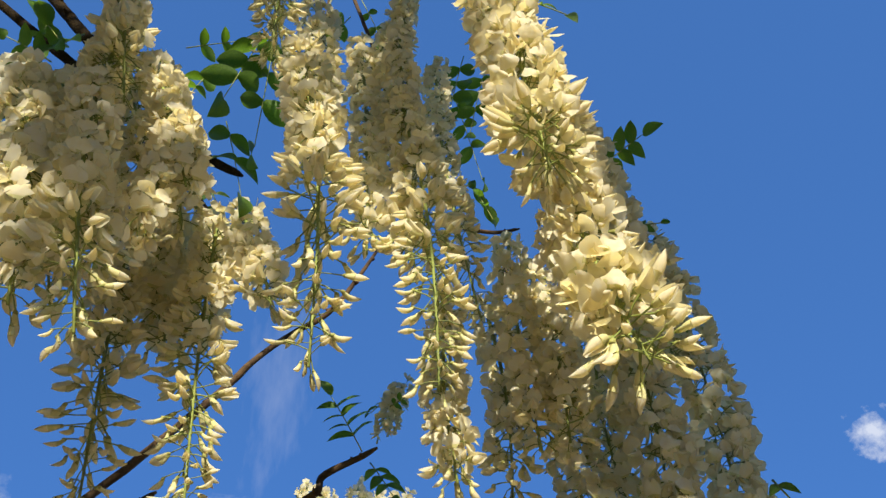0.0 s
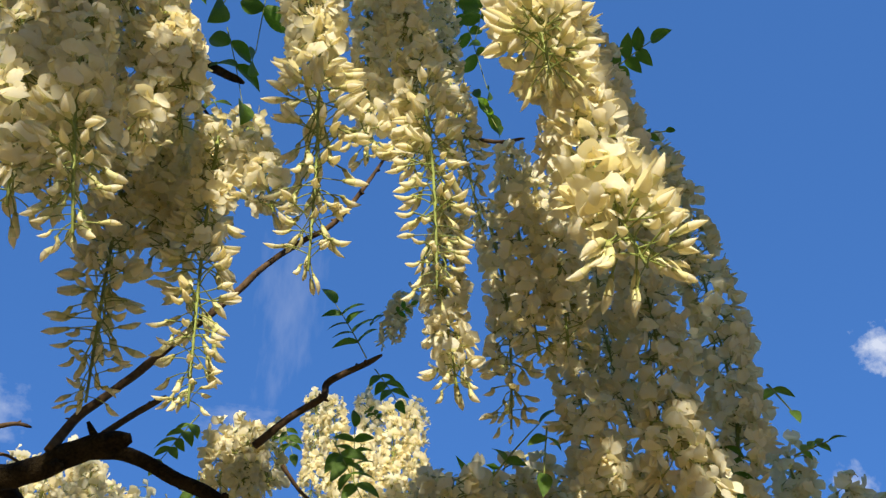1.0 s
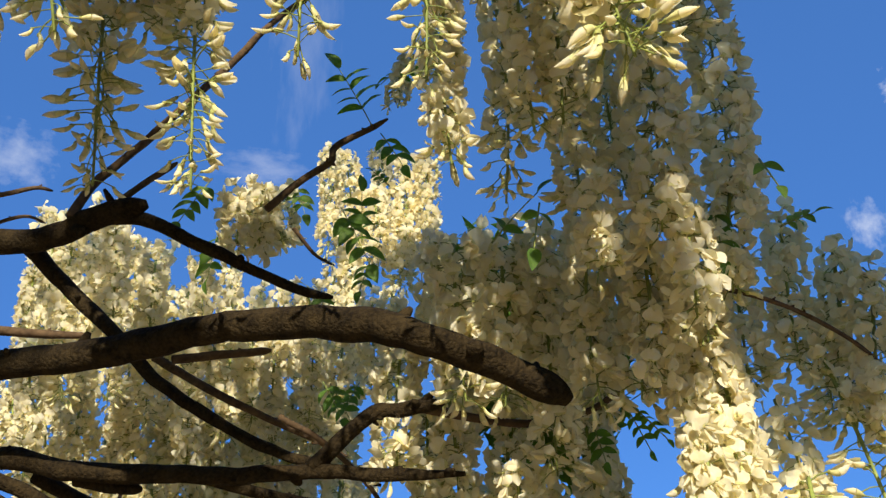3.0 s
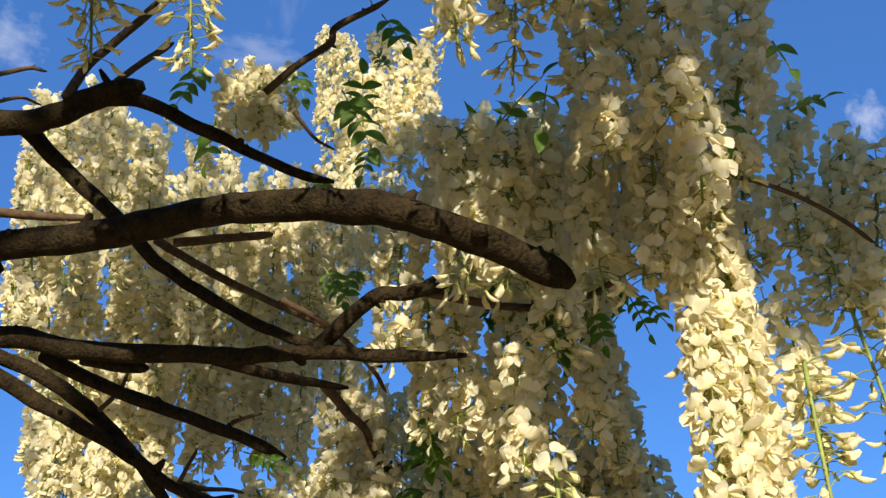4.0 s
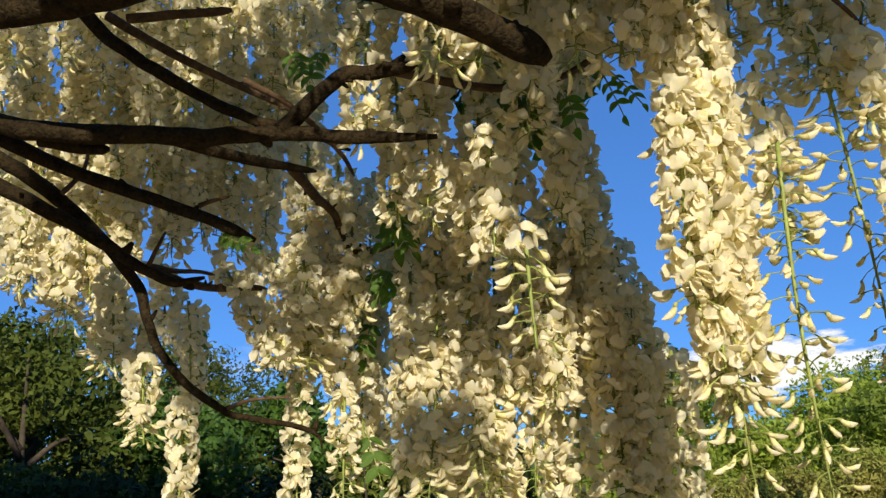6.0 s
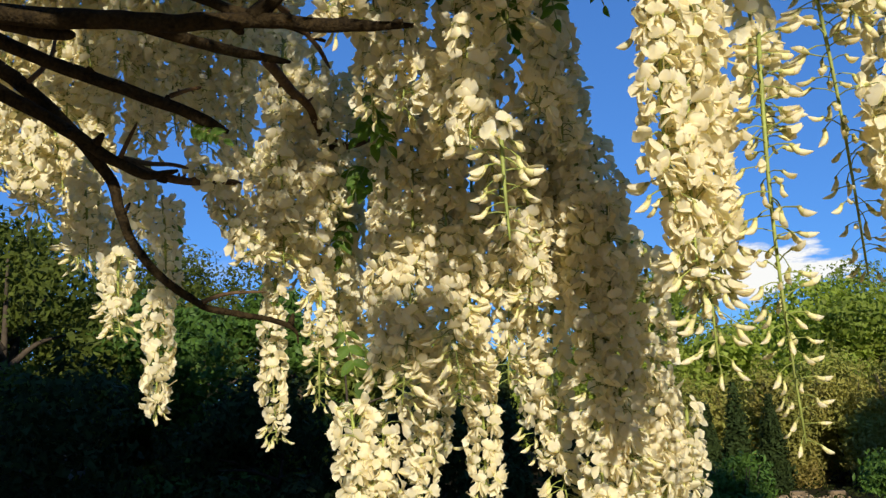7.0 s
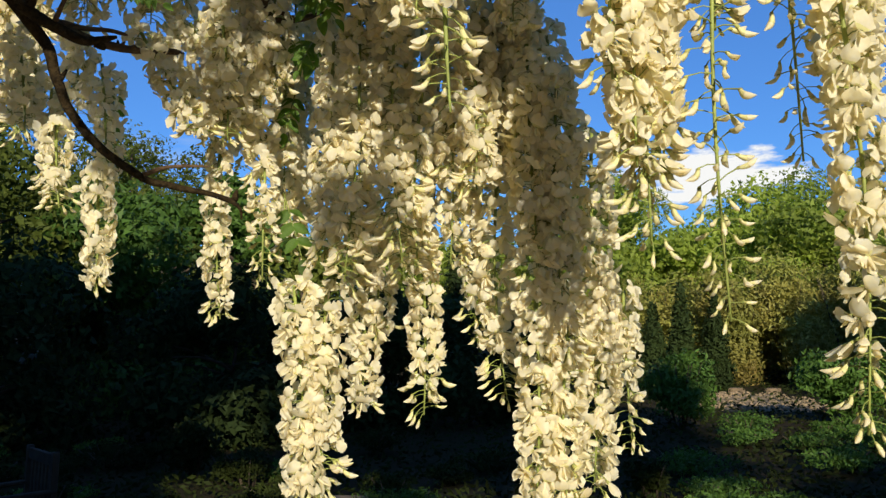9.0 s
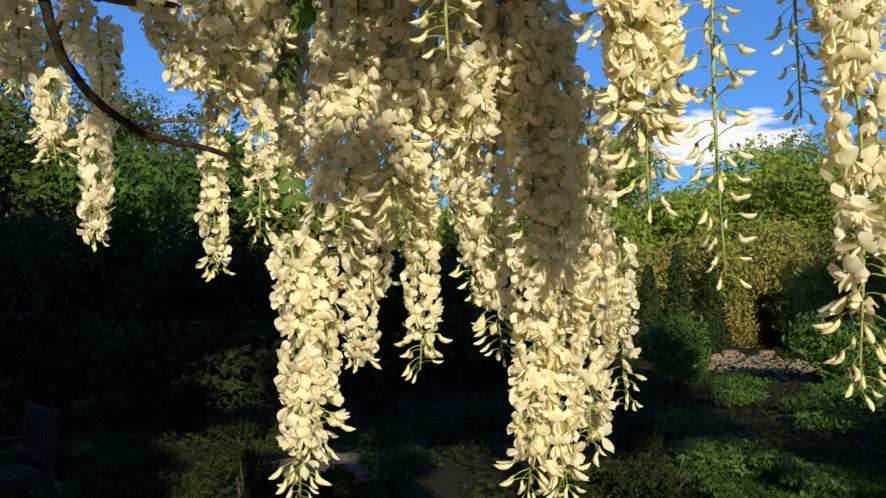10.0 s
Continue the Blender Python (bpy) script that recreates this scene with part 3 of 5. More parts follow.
leaf_spray((-0.433, 0.360, 2.846), (-0.386, 0.348, 2.565), 5, 0.034)
leaf_spray((-0.059, 0.800, 2.397), (-0.077, 0.788, 2.414), 7, 0.018)
leaf_spray((-0.088, 0.780, 2.303), (-0.087, 0.768, 2.373), 7, 0.024)
leaf_spray((-0.051, 0.950, 2.035), (-0.039, 0.938, 1.980), 7, 0.022)
leaf_spray((0.047, 0.620, 2.173), (0.091, 0.608, 2.223), 3, 0.045)
leaf_spray((-0.207, 0.830, 1.968), (-0.167, 0.818, 1.953), 11, 0.012)
leaf_spray((-0.033, 1.000, 2.024), (-0.060, 0.988, 2.001), 7, 0.024)
leaf_spray((-0.053, 1.000, 1.967), (-0.067, 0.988, 1.936), 5, 0.022)
leaf_spray((0.203, 0.468, 2.561), (0.262, 0.455, 2.621), 7, 0.026, True)
leaf_spray((0.223, 0.481, 2.463), (0.239, 0.468, 2.448), 3, 0.021, True)
leaf_spray((-0.270, 0.403, 2.827), (-0.188, 0.390, 2.813), 5, 0.044, True)
leaf_spray((-0.174, 0.403, 2.863), (-0.194, 0.390, 2.650), 7, 0.044, True)
leaf_spray((-0.243, 0.429, 2.803), (-0.251, 0.416, 2.703), 5, 0.044, True)
leaf_spray((-0.201, 0.429, 2.655), (-0.158, 0.416, 2.475), 5, 0.036, True)
leaf_spray((-0.164, 0.416, 2.815), (-0.152, 0.403, 2.558), 5, 0.044, True)
leaf_spray((-0.376, 0.351, 2.662), (-0.438, 0.338, 2.724), 5, 0.047, True)
leaf_spray((-0.342, 0.351, 2.625), (-0.366, 0.338, 2.513), 7, 0.042, True)
leaf_spray((-0.451, 0.351, 2.844), (-0.376, 0.338, 2.714), 5, 0.039, True)
leaf_spray((-0.293, 0.403, 2.802), (-0.257, 0.390, 2.659), 5, 0.036, True)
leaf_spray((-0.227, 0.494, 2.626), (-0.192, 0.481, 2.525), 5, 0.021)
leaf_spray((-0.060, 0.468, 3.189), (-0.009, 0.455, 2.872), 7, 0.023, True)
leaf_spray((-0.076, 0.468, 3.107), (-0.118, 0.455, 2.932), 5, 0.034, True)
leaf_spray((0.090, 0.494, 2.979), (0.051, 0.481, 2.757), 7, 0.034, True)
leaf_spray((0.118, 0.494, 2.931), (0.076, 0.481, 2.720), 7, 0.034, True)
leaf_spray((0.068, 0.520, 2.918), (0.083, 0.507, 2.651), 7, 0.031, True)
leaf_spray((0.073, 0.546, 2.696), (0.090, 0.533, 2.590), 7, 0.026, True)
leaf_spray((0.100, 0.260, 2.520), (0.135, 0.247, 2.427), 5, 0.018)
leaf_spray((-0.040, 0.728, 2.498), (-0.019, 0.715, 2.501), 5, 0.026, True)
leaf_spray((-0.292, 0.858, 2.481), (-0.322, 0.845, 2.410), 9, 0.034)
leaf_spray((-0.338, 1.040, 2.543), (-0.340, 1.027, 2.454), 9, 0.034)
leaf_spray((0.079, 0.494, 2.113), (0.070, 0.481, 2.069), 3, 0.029)
leaf_spray((-0.101, 0.715, 2.302), (-0.069, 0.702, 2.226), 9, 0.031)
leaf_spray((-0.067, 0.780, 2.463), (-0.040, 0.767, 2.404), 7, 0.023)
leaf_spray((0.240, 0.494, 2.139), (0.242, 0.481, 2.106), 3, 0.023)
leaf_spray((0.261, 0.546, 2.115), (0.284, 0.533, 2.119), 7, 0.026)
leaf_spray((-0.047, 0.806, 2.597), (-0.068, 0.793, 2.564), 5, 0.026)
leaf_spray((0.150, 0.715, 2.065), (0.165, 0.702, 2.015), 9, 0.011)
leaf_spray((-0.126, 1.040, 2.271), (-0.139, 1.027, 2.241), 7, 0.031)
leaf_spray((-0.036, 0.910, 2.015), (-0.033, 0.897, 1.986), 5, 0.034)
leaf_spray((-0.169, 0.975, 2.372), (-0.158, 0.962, 2.321), 7, 0.026)
leaf_spray((0.362, 0.650, 2.141), (0.369, 0.637, 2.115), 3, 0.031)
leaf_spray((-0.082, 0.806, 2.298), (-0.092, 0.793, 2.253), 7, 0.026)
leaf_spray((-0.059, 0.936, 2.032), (-0.024, 0.923, 1.994), 7, 0.034)
leaf_spray((-0.083, 1.040, 1.987), (-0.051, 1.027, 1.941), 9, 0.023)
leaf_spray((0.229, 1.014, 1.872), (0.259, 1.001, 1.855), 7, 0.023)
leaf_spray((-0.299, 1.105, 1.944), (-0.288, 1.092, 1.899), 5, 0.023)
leaf_spray((-0.174, 1.040, 2.277), (-0.145, 1.027, 2.222), 7, 0.026)
leaf_spray((0.150, 0.676, 2.040), (0.172, 0.663, 2.006), 9, 0.010)
leaf_spray((-0.044, 0.910, 1.992), (-0.021, 0.897, 1.963), 7, 0.023)
leaf_spray((-0.071, 1.014, 1.979), (-0.046, 1.001, 1.935), 9, 0.026)
leaf_spray((-0.176, 1.105, 2.307), (-0.144, 1.092, 2.249), 7, 0.026)
leaf_spray((0.131, 0.780, 2.073), (0.136, 0.767, 2.033), 7, 0.018)
leaf_spray((-0.203, 0.936, 2.528), (-0.184, 0.923, 2.469), 7, 0.021)
leaf_spray((0.230, 0.585, 2.172), (0.222, 0.572, 2.111), 7, 0.018)
leaf_spray((-0.089, 1.040, 1.804), (-0.069, 1.027, 1.739), 7, 0.029)
leaf_spray((-0.081, 1.105, 1.940), (-0.094, 1.092, 1.890), 7, 0.026)
leaf_spray((0.238, 1.014, 1.873), (0.257, 1.001, 1.855), 5, 0.021)
# near racemes overhead, in front of the added shade leaves
raceme((0.083, 0.260, 2.614), (0.084, 0.260, 2.182), 0.041, 130, 0.10, True)  # A 0.43
raceme((0.110, 0.312, 2.346), (0.119, 0.312, 2.060), 0.042, 106, 0.14, True)  # B 0.29
raceme((0.142, 0.390, 2.615), (0.155, 0.390, 2.228), 0.034, 106, 0.10, True)  # C0 0.39
raceme((0.198, 0.532, 2.628), (0.170, 0.532, 2.108), 0.038, 132, 0.00, True)  # C1 0.52
raceme((0.275, 0.603, 2.628), (0.252, 0.603, 2.178), 0.039, 106, 0.00, True)  # C2 0.45
raceme((0.238, 0.556, 2.669), (0.234, 0.556, 2.337), 0.033, 70, 0.10, True)  # C3 0.33
raceme((-0.013, 0.374, 2.756), (-0.000, 0.374, 2.252), 0.026, 106, 0.10, True)  # D1 0.50
raceme((0.025, 0.468, 2.352), (0.019, 0.468, 2.133), 0.027, 58, 0.10, True)  # D1b 0.22
raceme((0.040, 0.426, 2.772), (0.047, 0.426, 2.261), 0.026, 108, 0.30, True)  # D2 0.51
raceme((0.063, 0.520, 2.399), (0.057, 0.520, 2.136), 0.029, 63, 0.30, True)  # D2b 0.26
raceme((0.102, 0.468, 2.374), (0.101, 0.468, 2.163), 0.029, 60, 0.10, True)  # D3 0.21
raceme((0.135, 0.583, 2.410), (0.122, 0.583, 2.169), 0.034, 61, 0.10, True)  # D3b 0.24
raceme((0.185, 0.600, 2.469), (0.166, 0.600, 2.197), 0.032, 69, 0.10, False)  # D4 0.27
raceme((0.089, 0.469, 2.429), (0.080, 0.469, 2.157), 0.026, 60, 0.10, False)  # D5 0.27
raceme((-0.111, 0.351, 2.637), (-0.067, 0.351, 2.124), 0.036, 130, 0.42, True)  # E 0.51
raceme((-0.006, 0.351, 2.516), (0.009, 0.351, 2.094), 0.030, 124, 0.50, True)  # F 0.42
raceme((-0.246, 0.270, 2.502), (-0.168, 0.270, 2.064), 0.030, 108, 0.22, True)  # G 0.44
raceme((-0.301, 0.270, 2.418), (-0.209, 0.270, 2.092), 0.030, 83, 0.10, True)  # G2 0.34
raceme((-0.287, 0.291, 2.442), (-0.186, 0.291, 2.157), 0.030, 75, 0.10, True)  # G3 0.30
raceme((-0.227, 0.312, 2.524), (-0.160, 0.312, 2.287), 0.030, 62, 0.00, True)  # G4 0.25
raceme((-0.172, 0.312, 2.382), (-0.181, 0.312, 2.235), 0.030, 39, 0.00, True)  # G5 0.15
raceme((-0.391, 0.340, 2.611), (-0.278, 0.340, 2.256), 0.032, 70, 0.10, False)  # G6 0.37
raceme((-0.325, 0.340, 2.558), (-0.226, 0.340, 2.222), 0.030, 66, 0.10, False)  # G7 0.35
raceme((-0.276, 0.340, 2.580), (-0.203, 0.340, 2.270), 0.031, 60, 0.10, False)  # G8 0.32
raceme((-0.241, 0.360, 2.580), (-0.179, 0.360, 2.317), 0.029, 51, 0.10, False)  # G9 0.27
raceme((-0.330, 0.360, 2.464), (-0.250, 0.360, 2.220), 0.027, 48, 0.20, False)  # G10 0.26
raceme((-0.240, 0.450, 2.476), (-0.213, 0.450, 2.318), 0.032, 30, 0.10, False)  # H2 0.16
raceme((-0.200, 0.460, 2.489), (-0.174, 0.460, 2.311), 0.029, 34, 0.10, False)  # I3 0.18
raceme((-0.106, 0.370, 2.880), (-0.084, 0.370, 2.419), 0.038, 87, 0.00, False)  # E2 0.46
raceme((-0.253, 0.429, 2.397), (-0.216, 0.429, 2.103), 0.033, 94, 0.45, True)  # H 0.30
raceme((-0.178, 0.429, 2.427), (-0.150, 0.429, 2.093), 0.032, 106, 0.50, True)  # I 0.34
raceme((-0.242, 0.468, 2.499), (-0.209, 0.468, 2.299), 0.034, 58, 0.10, True)  # I2 0.20
raceme((-0.145, 0.325, 2.891), (-0.128, 0.325, 2.564), 0.034, 91, 0.70, True)  # K 0.33
raceme((-0.271, 0.255, 2.664), (-0.197, 0.255, 2.311), 0.030, 89, 0.30, True)  # L 0.36
raceme((-0.161, 0.442, 2.467), (-0.120, 0.442, 2.316), 0.031, 43, 0.10, True)  # L2 0.16
raceme((-0.046, 0.376, 2.727), (-0.036, 0.376, 2.281), 0.026, 95, 0.10, True)  # U1 0.45
raceme((0.030, 0.351, 2.950), (0.001, 0.351, 2.476), 0.026, 100, 0.00, True)  # U3 0.47
raceme((-0.025, 0.780, 2.595), (-0.049, 0.780, 2.513), 0.025, 22, 0.00, True)  # J 0.09
# lit racemes behind the boughs
raceme((-0.591, 1.105, 2.604), (-0.551, 1.105, 2.308), 0.033, 80, 0.10, False)  # M1 0.30
raceme((-0.527, 1.105, 2.620), (-0.487, 1.105, 2.303), 0.033, 85, 0.10, False)  # M2 0.32
raceme((-0.480, 1.170, 2.589), (-0.453, 1.170, 2.297), 0.033, 79, 0.10, False)  # M3 0.29
raceme((-0.619, 1.105, 2.404), (-0.581, 1.105, 2.224), 0.033, 52, 0.10, False)  # M4 0.18
raceme((-0.417, 1.196, 2.614), (-0.402, 1.196, 2.442), 0.033, 49, 0.10, False)  # M5 0.17
raceme((-0.411, 1.196, 2.443), (-0.388, 1.196, 2.172), 0.033, 73, 0.10, False)  # M5b 0.27
raceme((-0.511, 1.235, 2.381), (-0.481, 1.235, 2.124), 0.033, 70, 0.10, False)  # M5c 0.26
raceme((-0.593, 1.235, 2.426), (-0.559, 1.235, 2.179), 0.033, 68, 0.10, False)  # M5d 0.25
raceme((-0.278, 0.936, 2.517), (-0.275, 0.936, 2.432), 0.039, 31, 0.00, True)  # M6 0.09
raceme((-0.241, 0.910, 2.498), (-0.238, 0.910, 2.410), 0.039, 32, 0.00, True)  # M6b 0.09
raceme((-0.219, 0.936, 2.509), (-0.216, 0.936, 2.429), 0.039, 29, 0.00, True)  # M6c 0.08
raceme((-0.216, 1.430, 3.023), (-0.202, 1.430, 2.676), 0.039, 110, 0.10, False)  # M7 0.35
raceme((-0.089, 1.430, 2.997), (-0.106, 1.430, 2.669), 0.039, 104, 0.10, False)  # M8 0.33
raceme((-0.159, 1.430, 2.915), (-0.148, 1.430, 2.723), 0.036, 59, 0.10, False)  # M9 0.19
raceme((-0.242, 1.235, 2.561), (-0.230, 1.235, 2.314), 0.033, 67, 0.10, False)  # M10 0.25
raceme((-0.289, 1.235, 2.478), (-0.279, 1.235, 2.233), 0.033, 67, 0.10, False)  # M10b 0.24
raceme((-0.366, 1.235, 2.537), (-0.354, 1.235, 2.293), 0.033, 66, 0.10, False)  # M11 0.24
raceme((-0.584, 1.235, 2.181), (-0.561, 1.235, 2.023), 0.033, 45, 0.20, False)  # M12 0.16
raceme((-0.508, 1.235, 2.176), (-0.477, 1.235, 1.980), 0.033, 55, 0.20, False)  # M13 0.20
raceme((-0.455, 1.235, 2.226), (-0.432, 1.235, 2.039), 0.033, 53, 0.10, False)  # M14 0.19
raceme((-0.389, 1.235, 2.240), (-0.372, 1.235, 2.084), 0.033, 45, 0.10, False)  # M15 0.16
raceme((-0.331, 1.235, 2.255), (-0.329, 1.235, 2.090), 0.033, 47, 0.10, False)  # M16 0.16
raceme((-0.237, 1.235, 2.231), (-0.240, 1.235, 2.093), 0.033, 40, 0.10, False)  # M17 0.14
raceme((-0.046, 0.806, 2.209), (-0.055, 0.806, 2.044), 0.036, 52, 0.10, False)  # M18 0.17
raceme((-0.028, 0.858, 2.155), (-0.033, 0.858, 1.980), 0.031, 48, 0.10, False)  # M19 0.18
raceme((-0.147, 1.040, 2.145), (-0.145, 1.040, 1.936), 0.034, 60, 0.20, False)  # M20 0.21
raceme((-0.112, 1.040, 2.113), (-0.106, 1.040, 1.953), 0.031, 44, 0.10, False)  # M21 0.16
raceme((-0.329, 1.014, 1.882), (-0.326, 1.014, 1.792), 0.029, 25, 0.30, True)  # W1 0.09
raceme((-0.501, 1.170, 2.076), (-0.487, 1.170, 1.968), 0.034, 34, 0.20, False)  # W3 0.11
raceme((-0.406, 1.105, 2.007), (-0.398, 1.105, 1.894), 0.034, 35, 0.20, False)  # W4 0.11
raceme((-0.553, 1.170, 2.127), (-0.549, 1.170, 2.009), 0.034, 36, 0.20, False)  # W5 0.12
raceme((-0.192, 1.040, 2.002), (-0.146, 1.040, 1.879), 0.031, 37, 0.10, True)  # W6 0.13
raceme((-0.152, 1.014, 1.997), (-0.147, 1.014, 1.866), 0.034, 39, 0.10, True)  # W7 0.13
raceme((-0.095, 1.040, 2.071), (-0.098, 1.040, 1.920), 0.034, 45, 0.10, False)  # W10 0.15
# shaded heart of the plant
raceme((0.013, 0.650, 2.197), (0.016, 0.650, 2.040), 0.036, 50, 0.10, False)  # S1 0.16
raceme((0.055, 0.676, 2.220), (0.048, 0.676, 2.046), 0.036, 54, 0.10, False)  # S2 0.17
raceme((0.099, 0.702, 2.236), (0.086, 0.702, 1.993), 0.036, 74, 0.10, False)  # S3 0.24
raceme((0.138, 0.650, 2.219), (0.123, 0.650, 2.028), 0.034, 55, 0.10, True)  # S4 0.19
raceme((0.169, 0.650, 2.204), (0.155, 0.650, 2.031), 0.034, 51, 0.10, True)  # S5 0.17
raceme((-0.002, 0.780, 2.107), (-0.003, 0.780, 1.954), 0.034, 45, 0.10, False)  # S6 0.15
raceme((0.050, 0.806, 2.061), (0.035, 0.806, 1.928), 0.034, 40, 0.10, False)  # S7 0.13
raceme((-0.009, 0.800, 2.311), (-0.003, 0.800, 2.161), 0.033, 34, 0.00, False)  # Q1 0.15
raceme((0.042, 0.820, 2.329), (0.037, 0.820, 2.156), 0.034, 39, 0.00, False)  # Q2 0.17
raceme((0.095, 0.800, 2.317), (0.085, 0.800, 2.154), 0.033, 37, 0.00, False)  # Q3 0.16
raceme((0.142, 0.800, 2.297), (0.131, 0.800, 2.144), 0.033, 35, 0.00, False)  # Q4 0.15
raceme((0.192, 0.800, 2.300), (0.174, 0.800, 2.147), 0.032, 35, 0.00, False)  # Q5 0.15
raceme((0.011, 0.840, 2.238), (0.010, 0.840, 2.104), 0.030, 30, 0.00, False)  # Q6 0.13
raceme((0.063, 0.840, 2.205), (0.058, 0.840, 2.076), 0.030, 29, 0.00, False)  # Q7 0.13
raceme((0.157, 0.800, 2.201), (0.148, 0.800, 2.087), 0.027, 26, 0.10, False)  # Q8 0.11
# centre racemes
raceme((0.001, 0.936, 2.029), (-0.019, 0.936, 1.704), 0.034, 103, 0.10, True)  # T1 0.33
raceme((-0.027, 0.962, 1.962), (-0.040, 0.962, 1.729), 0.031, 62, 0.10, True)  # T1b 0.23
raceme((0.044, 0.910, 2.042), (0.041, 0.910, 1.703), 0.034, 107, 0.25, True)  # T2 0.34
raceme((0.059, 0.962, 1.757), (0.059, 0.962, 1.567), 0.031, 51, 0.25, True)  # T2b 0.19
raceme((0.068, 0.611, 1.880), (0.070, 0.611, 1.805), 0.029, 22, 0.95, True)  # T3 0.07
raceme((0.054, 0.715, 2.012), (0.052, 0.715, 1.899), 0.031, 33, 0.10, True)  # T3b 0.11
raceme((-0.072, 0.962, 1.706), (-0.066, 0.962, 1.440), 0.034, 75, 0.20, True)  # T4 0.27
raceme((-0.039, 0.962, 1.700), (-0.049, 0.962, 1.486), 0.034, 61, 0.20, True)  # T5 0.21
raceme((-0.002, 1.040, 1.721), (-0.007, 1.040, 1.569), 0.031, 42, 0.10, True)  # T6 0.15
raceme((0.018, 1.040, 1.784), (0.010, 1.040, 1.645), 0.031, 39, 0.10, True)  # T7 0.14
raceme((0.147, 0.988, 1.850), (0.148, 0.988, 1.577), 0.034, 76, 0.20, True)  # T8 0.27
raceme((0.168, 0.910, 1.970), (0.174, 0.910, 1.701), 0.035, 86, 0.10, True)  # T9 0.27
raceme((0.198, 0.910, 1.914), (0.201, 0.910, 1.622), 0.035, 93, 0.10, True)  # T10 0.29
raceme((0.236, 0.936, 1.851), (0.244, 0.936, 1.620), 0.034, 66, 0.10, True)  # T11 0.23
raceme((0.169, 0.910, 1.695), (0.162, 0.910, 1.452), 0.034, 69, 0.15, True)  # T12 0.24
raceme((0.202, 0.910, 1.667), (0.198, 0.910, 1.445), 0.034, 63, 0.15, True)  # T13 0.22
raceme((0.242, 0.936, 1.695), (0.227, 0.936, 1.489), 0.034, 59, 0.10, True)  # T14 0.21
raceme((0.263, 0.936, 1.689), (0.268, 0.936, 1.525), 0.026, 38, 0.40, True)  # T15 0.16
raceme((0.178, 0.962, 2.041), (0.181, 0.962, 1.841), 0.031, 54, 0.05, True)  # T16 0.20
raceme((0.136, 0.936, 2.021), (0.132, 0.936, 1.862), 0.034, 47, 0.10, True)  # T17 0.16
raceme((0.115, 1.014, 1.805), (0.128, 1.014, 1.643), 0.029, 41, 0.30, True)  # T18 0.16
raceme((0.140, 0.962, 1.976), (0.137, 0.962, 1.809), 0.036, 52, 0.10, True)  # T19 0.17
raceme((0.091, 0.936, 1.979), (0.094, 0.936, 1.806), 0.031, 47, 0.10, False)  # T20 0.17
raceme((0.116, 0.910, 1.970), (0.114, 0.910, 1.791), 0.031, 49, 0.10, False)  # T21 0.18
raceme((-0.703, 1.235, 2.723), (-0.670, 1.235, 2.483), 0.033, 66, 0.10, False)  # X1 0.24
raceme((-0.657, 1.300, 2.732), (-0.615, 1.300, 2.463), 0.033, 74, 0.10, False)  # X2 0.27
raceme((-0.576, 1.300, 2.738), (-0.551, 1.300, 2.480), 0.033, 70, 0.10, False)  # X3 0.26
raceme((-0.486, 1.300, 2.599), (-0.465, 1.300, 2.330), 0.033, 73, 0.10, False)  # X4 0.27
raceme((-0.410, 1.300, 2.503), (-0.394, 1.300, 2.229), 0.033, 74, 0.10, False)  # X5 0.27
raceme((-0.356, 1.300, 2.567), (-0.335, 1.300, 2.351), 0.033, 60, 0.10, False)  # X6 0.22
raceme((-0.741, 1.300, 2.472), (-0.711, 1.300, 2.326), 0.033, 43, 0.10, False)  # X7 0.15
raceme((-0.684, 1.300, 2.447), (-0.642, 1.300, 2.207), 0.033, 66, 0.10, False)  # X8 0.24
raceme((-0.569, 1.300, 2.356), (-0.536, 1.300, 2.129), 0.033, 63, 0.10, False)  # X9 0.23
raceme((-0.462, 1.300, 2.350), (-0.443, 1.300, 2.142), 0.033, 58, 0.10, False)  # X10 0.21
raceme((-0.303, 1.300, 2.261), (-0.303, 1.300, 2.082), 0.033, 50, 0.10, False)  # X11 0.18
raceme((-0.235, 1.300, 2.355), (-0.226, 1.300, 2.183), 0.033, 49, 0.10, False)  # X12 0.17
raceme((-0.191, 1.300, 2.488), (-0.189, 1.300, 2.293), 0.033, 54, 0.10, False)  # X13 0.20
raceme((-0.135, 1.235, 2.531), (-0.136, 1.235, 2.356), 0.033, 49, 0.10, False)  # X14 0.18
raceme((-0.299, 1.300, 2.597), (-0.283, 1.300, 2.420), 0.033, 50, 0.10, False)  # X15 0.18
raceme((-0.585, 1.300, 2.241), (-0.550, 1.300, 2.013), 0.033, 63, 0.10, False)  # X16 0.23
raceme((-0.501, 1.300, 2.199), (-0.472, 1.300, 1.977), 0.033, 62, 0.10, False)  # X17 0.22
raceme((-0.645, 1.300, 2.171), (-0.629, 1.300, 2.066), 0.033, 32, 0.10, False)  # X18 0.11
raceme((-0.264, 1.495, 3.101), (-0.259, 1.495, 2.818), 0.036, 85, 0.10, False)  # X19 0.28
raceme((-0.154, 1.495, 3.092), (-0.144, 1.495, 2.880), 0.036, 65, 0.10, False)  # X20 0.21
raceme((-0.043, 1.430, 2.993), (-0.044, 1.430, 2.768), 0.036, 69, 0.10, False)  # X21 0.23
raceme((-0.760, 1.365, 2.815), (-0.705, 1.365, 2.460), 0.033, 95, 0.10, False)  # Y1 0.36
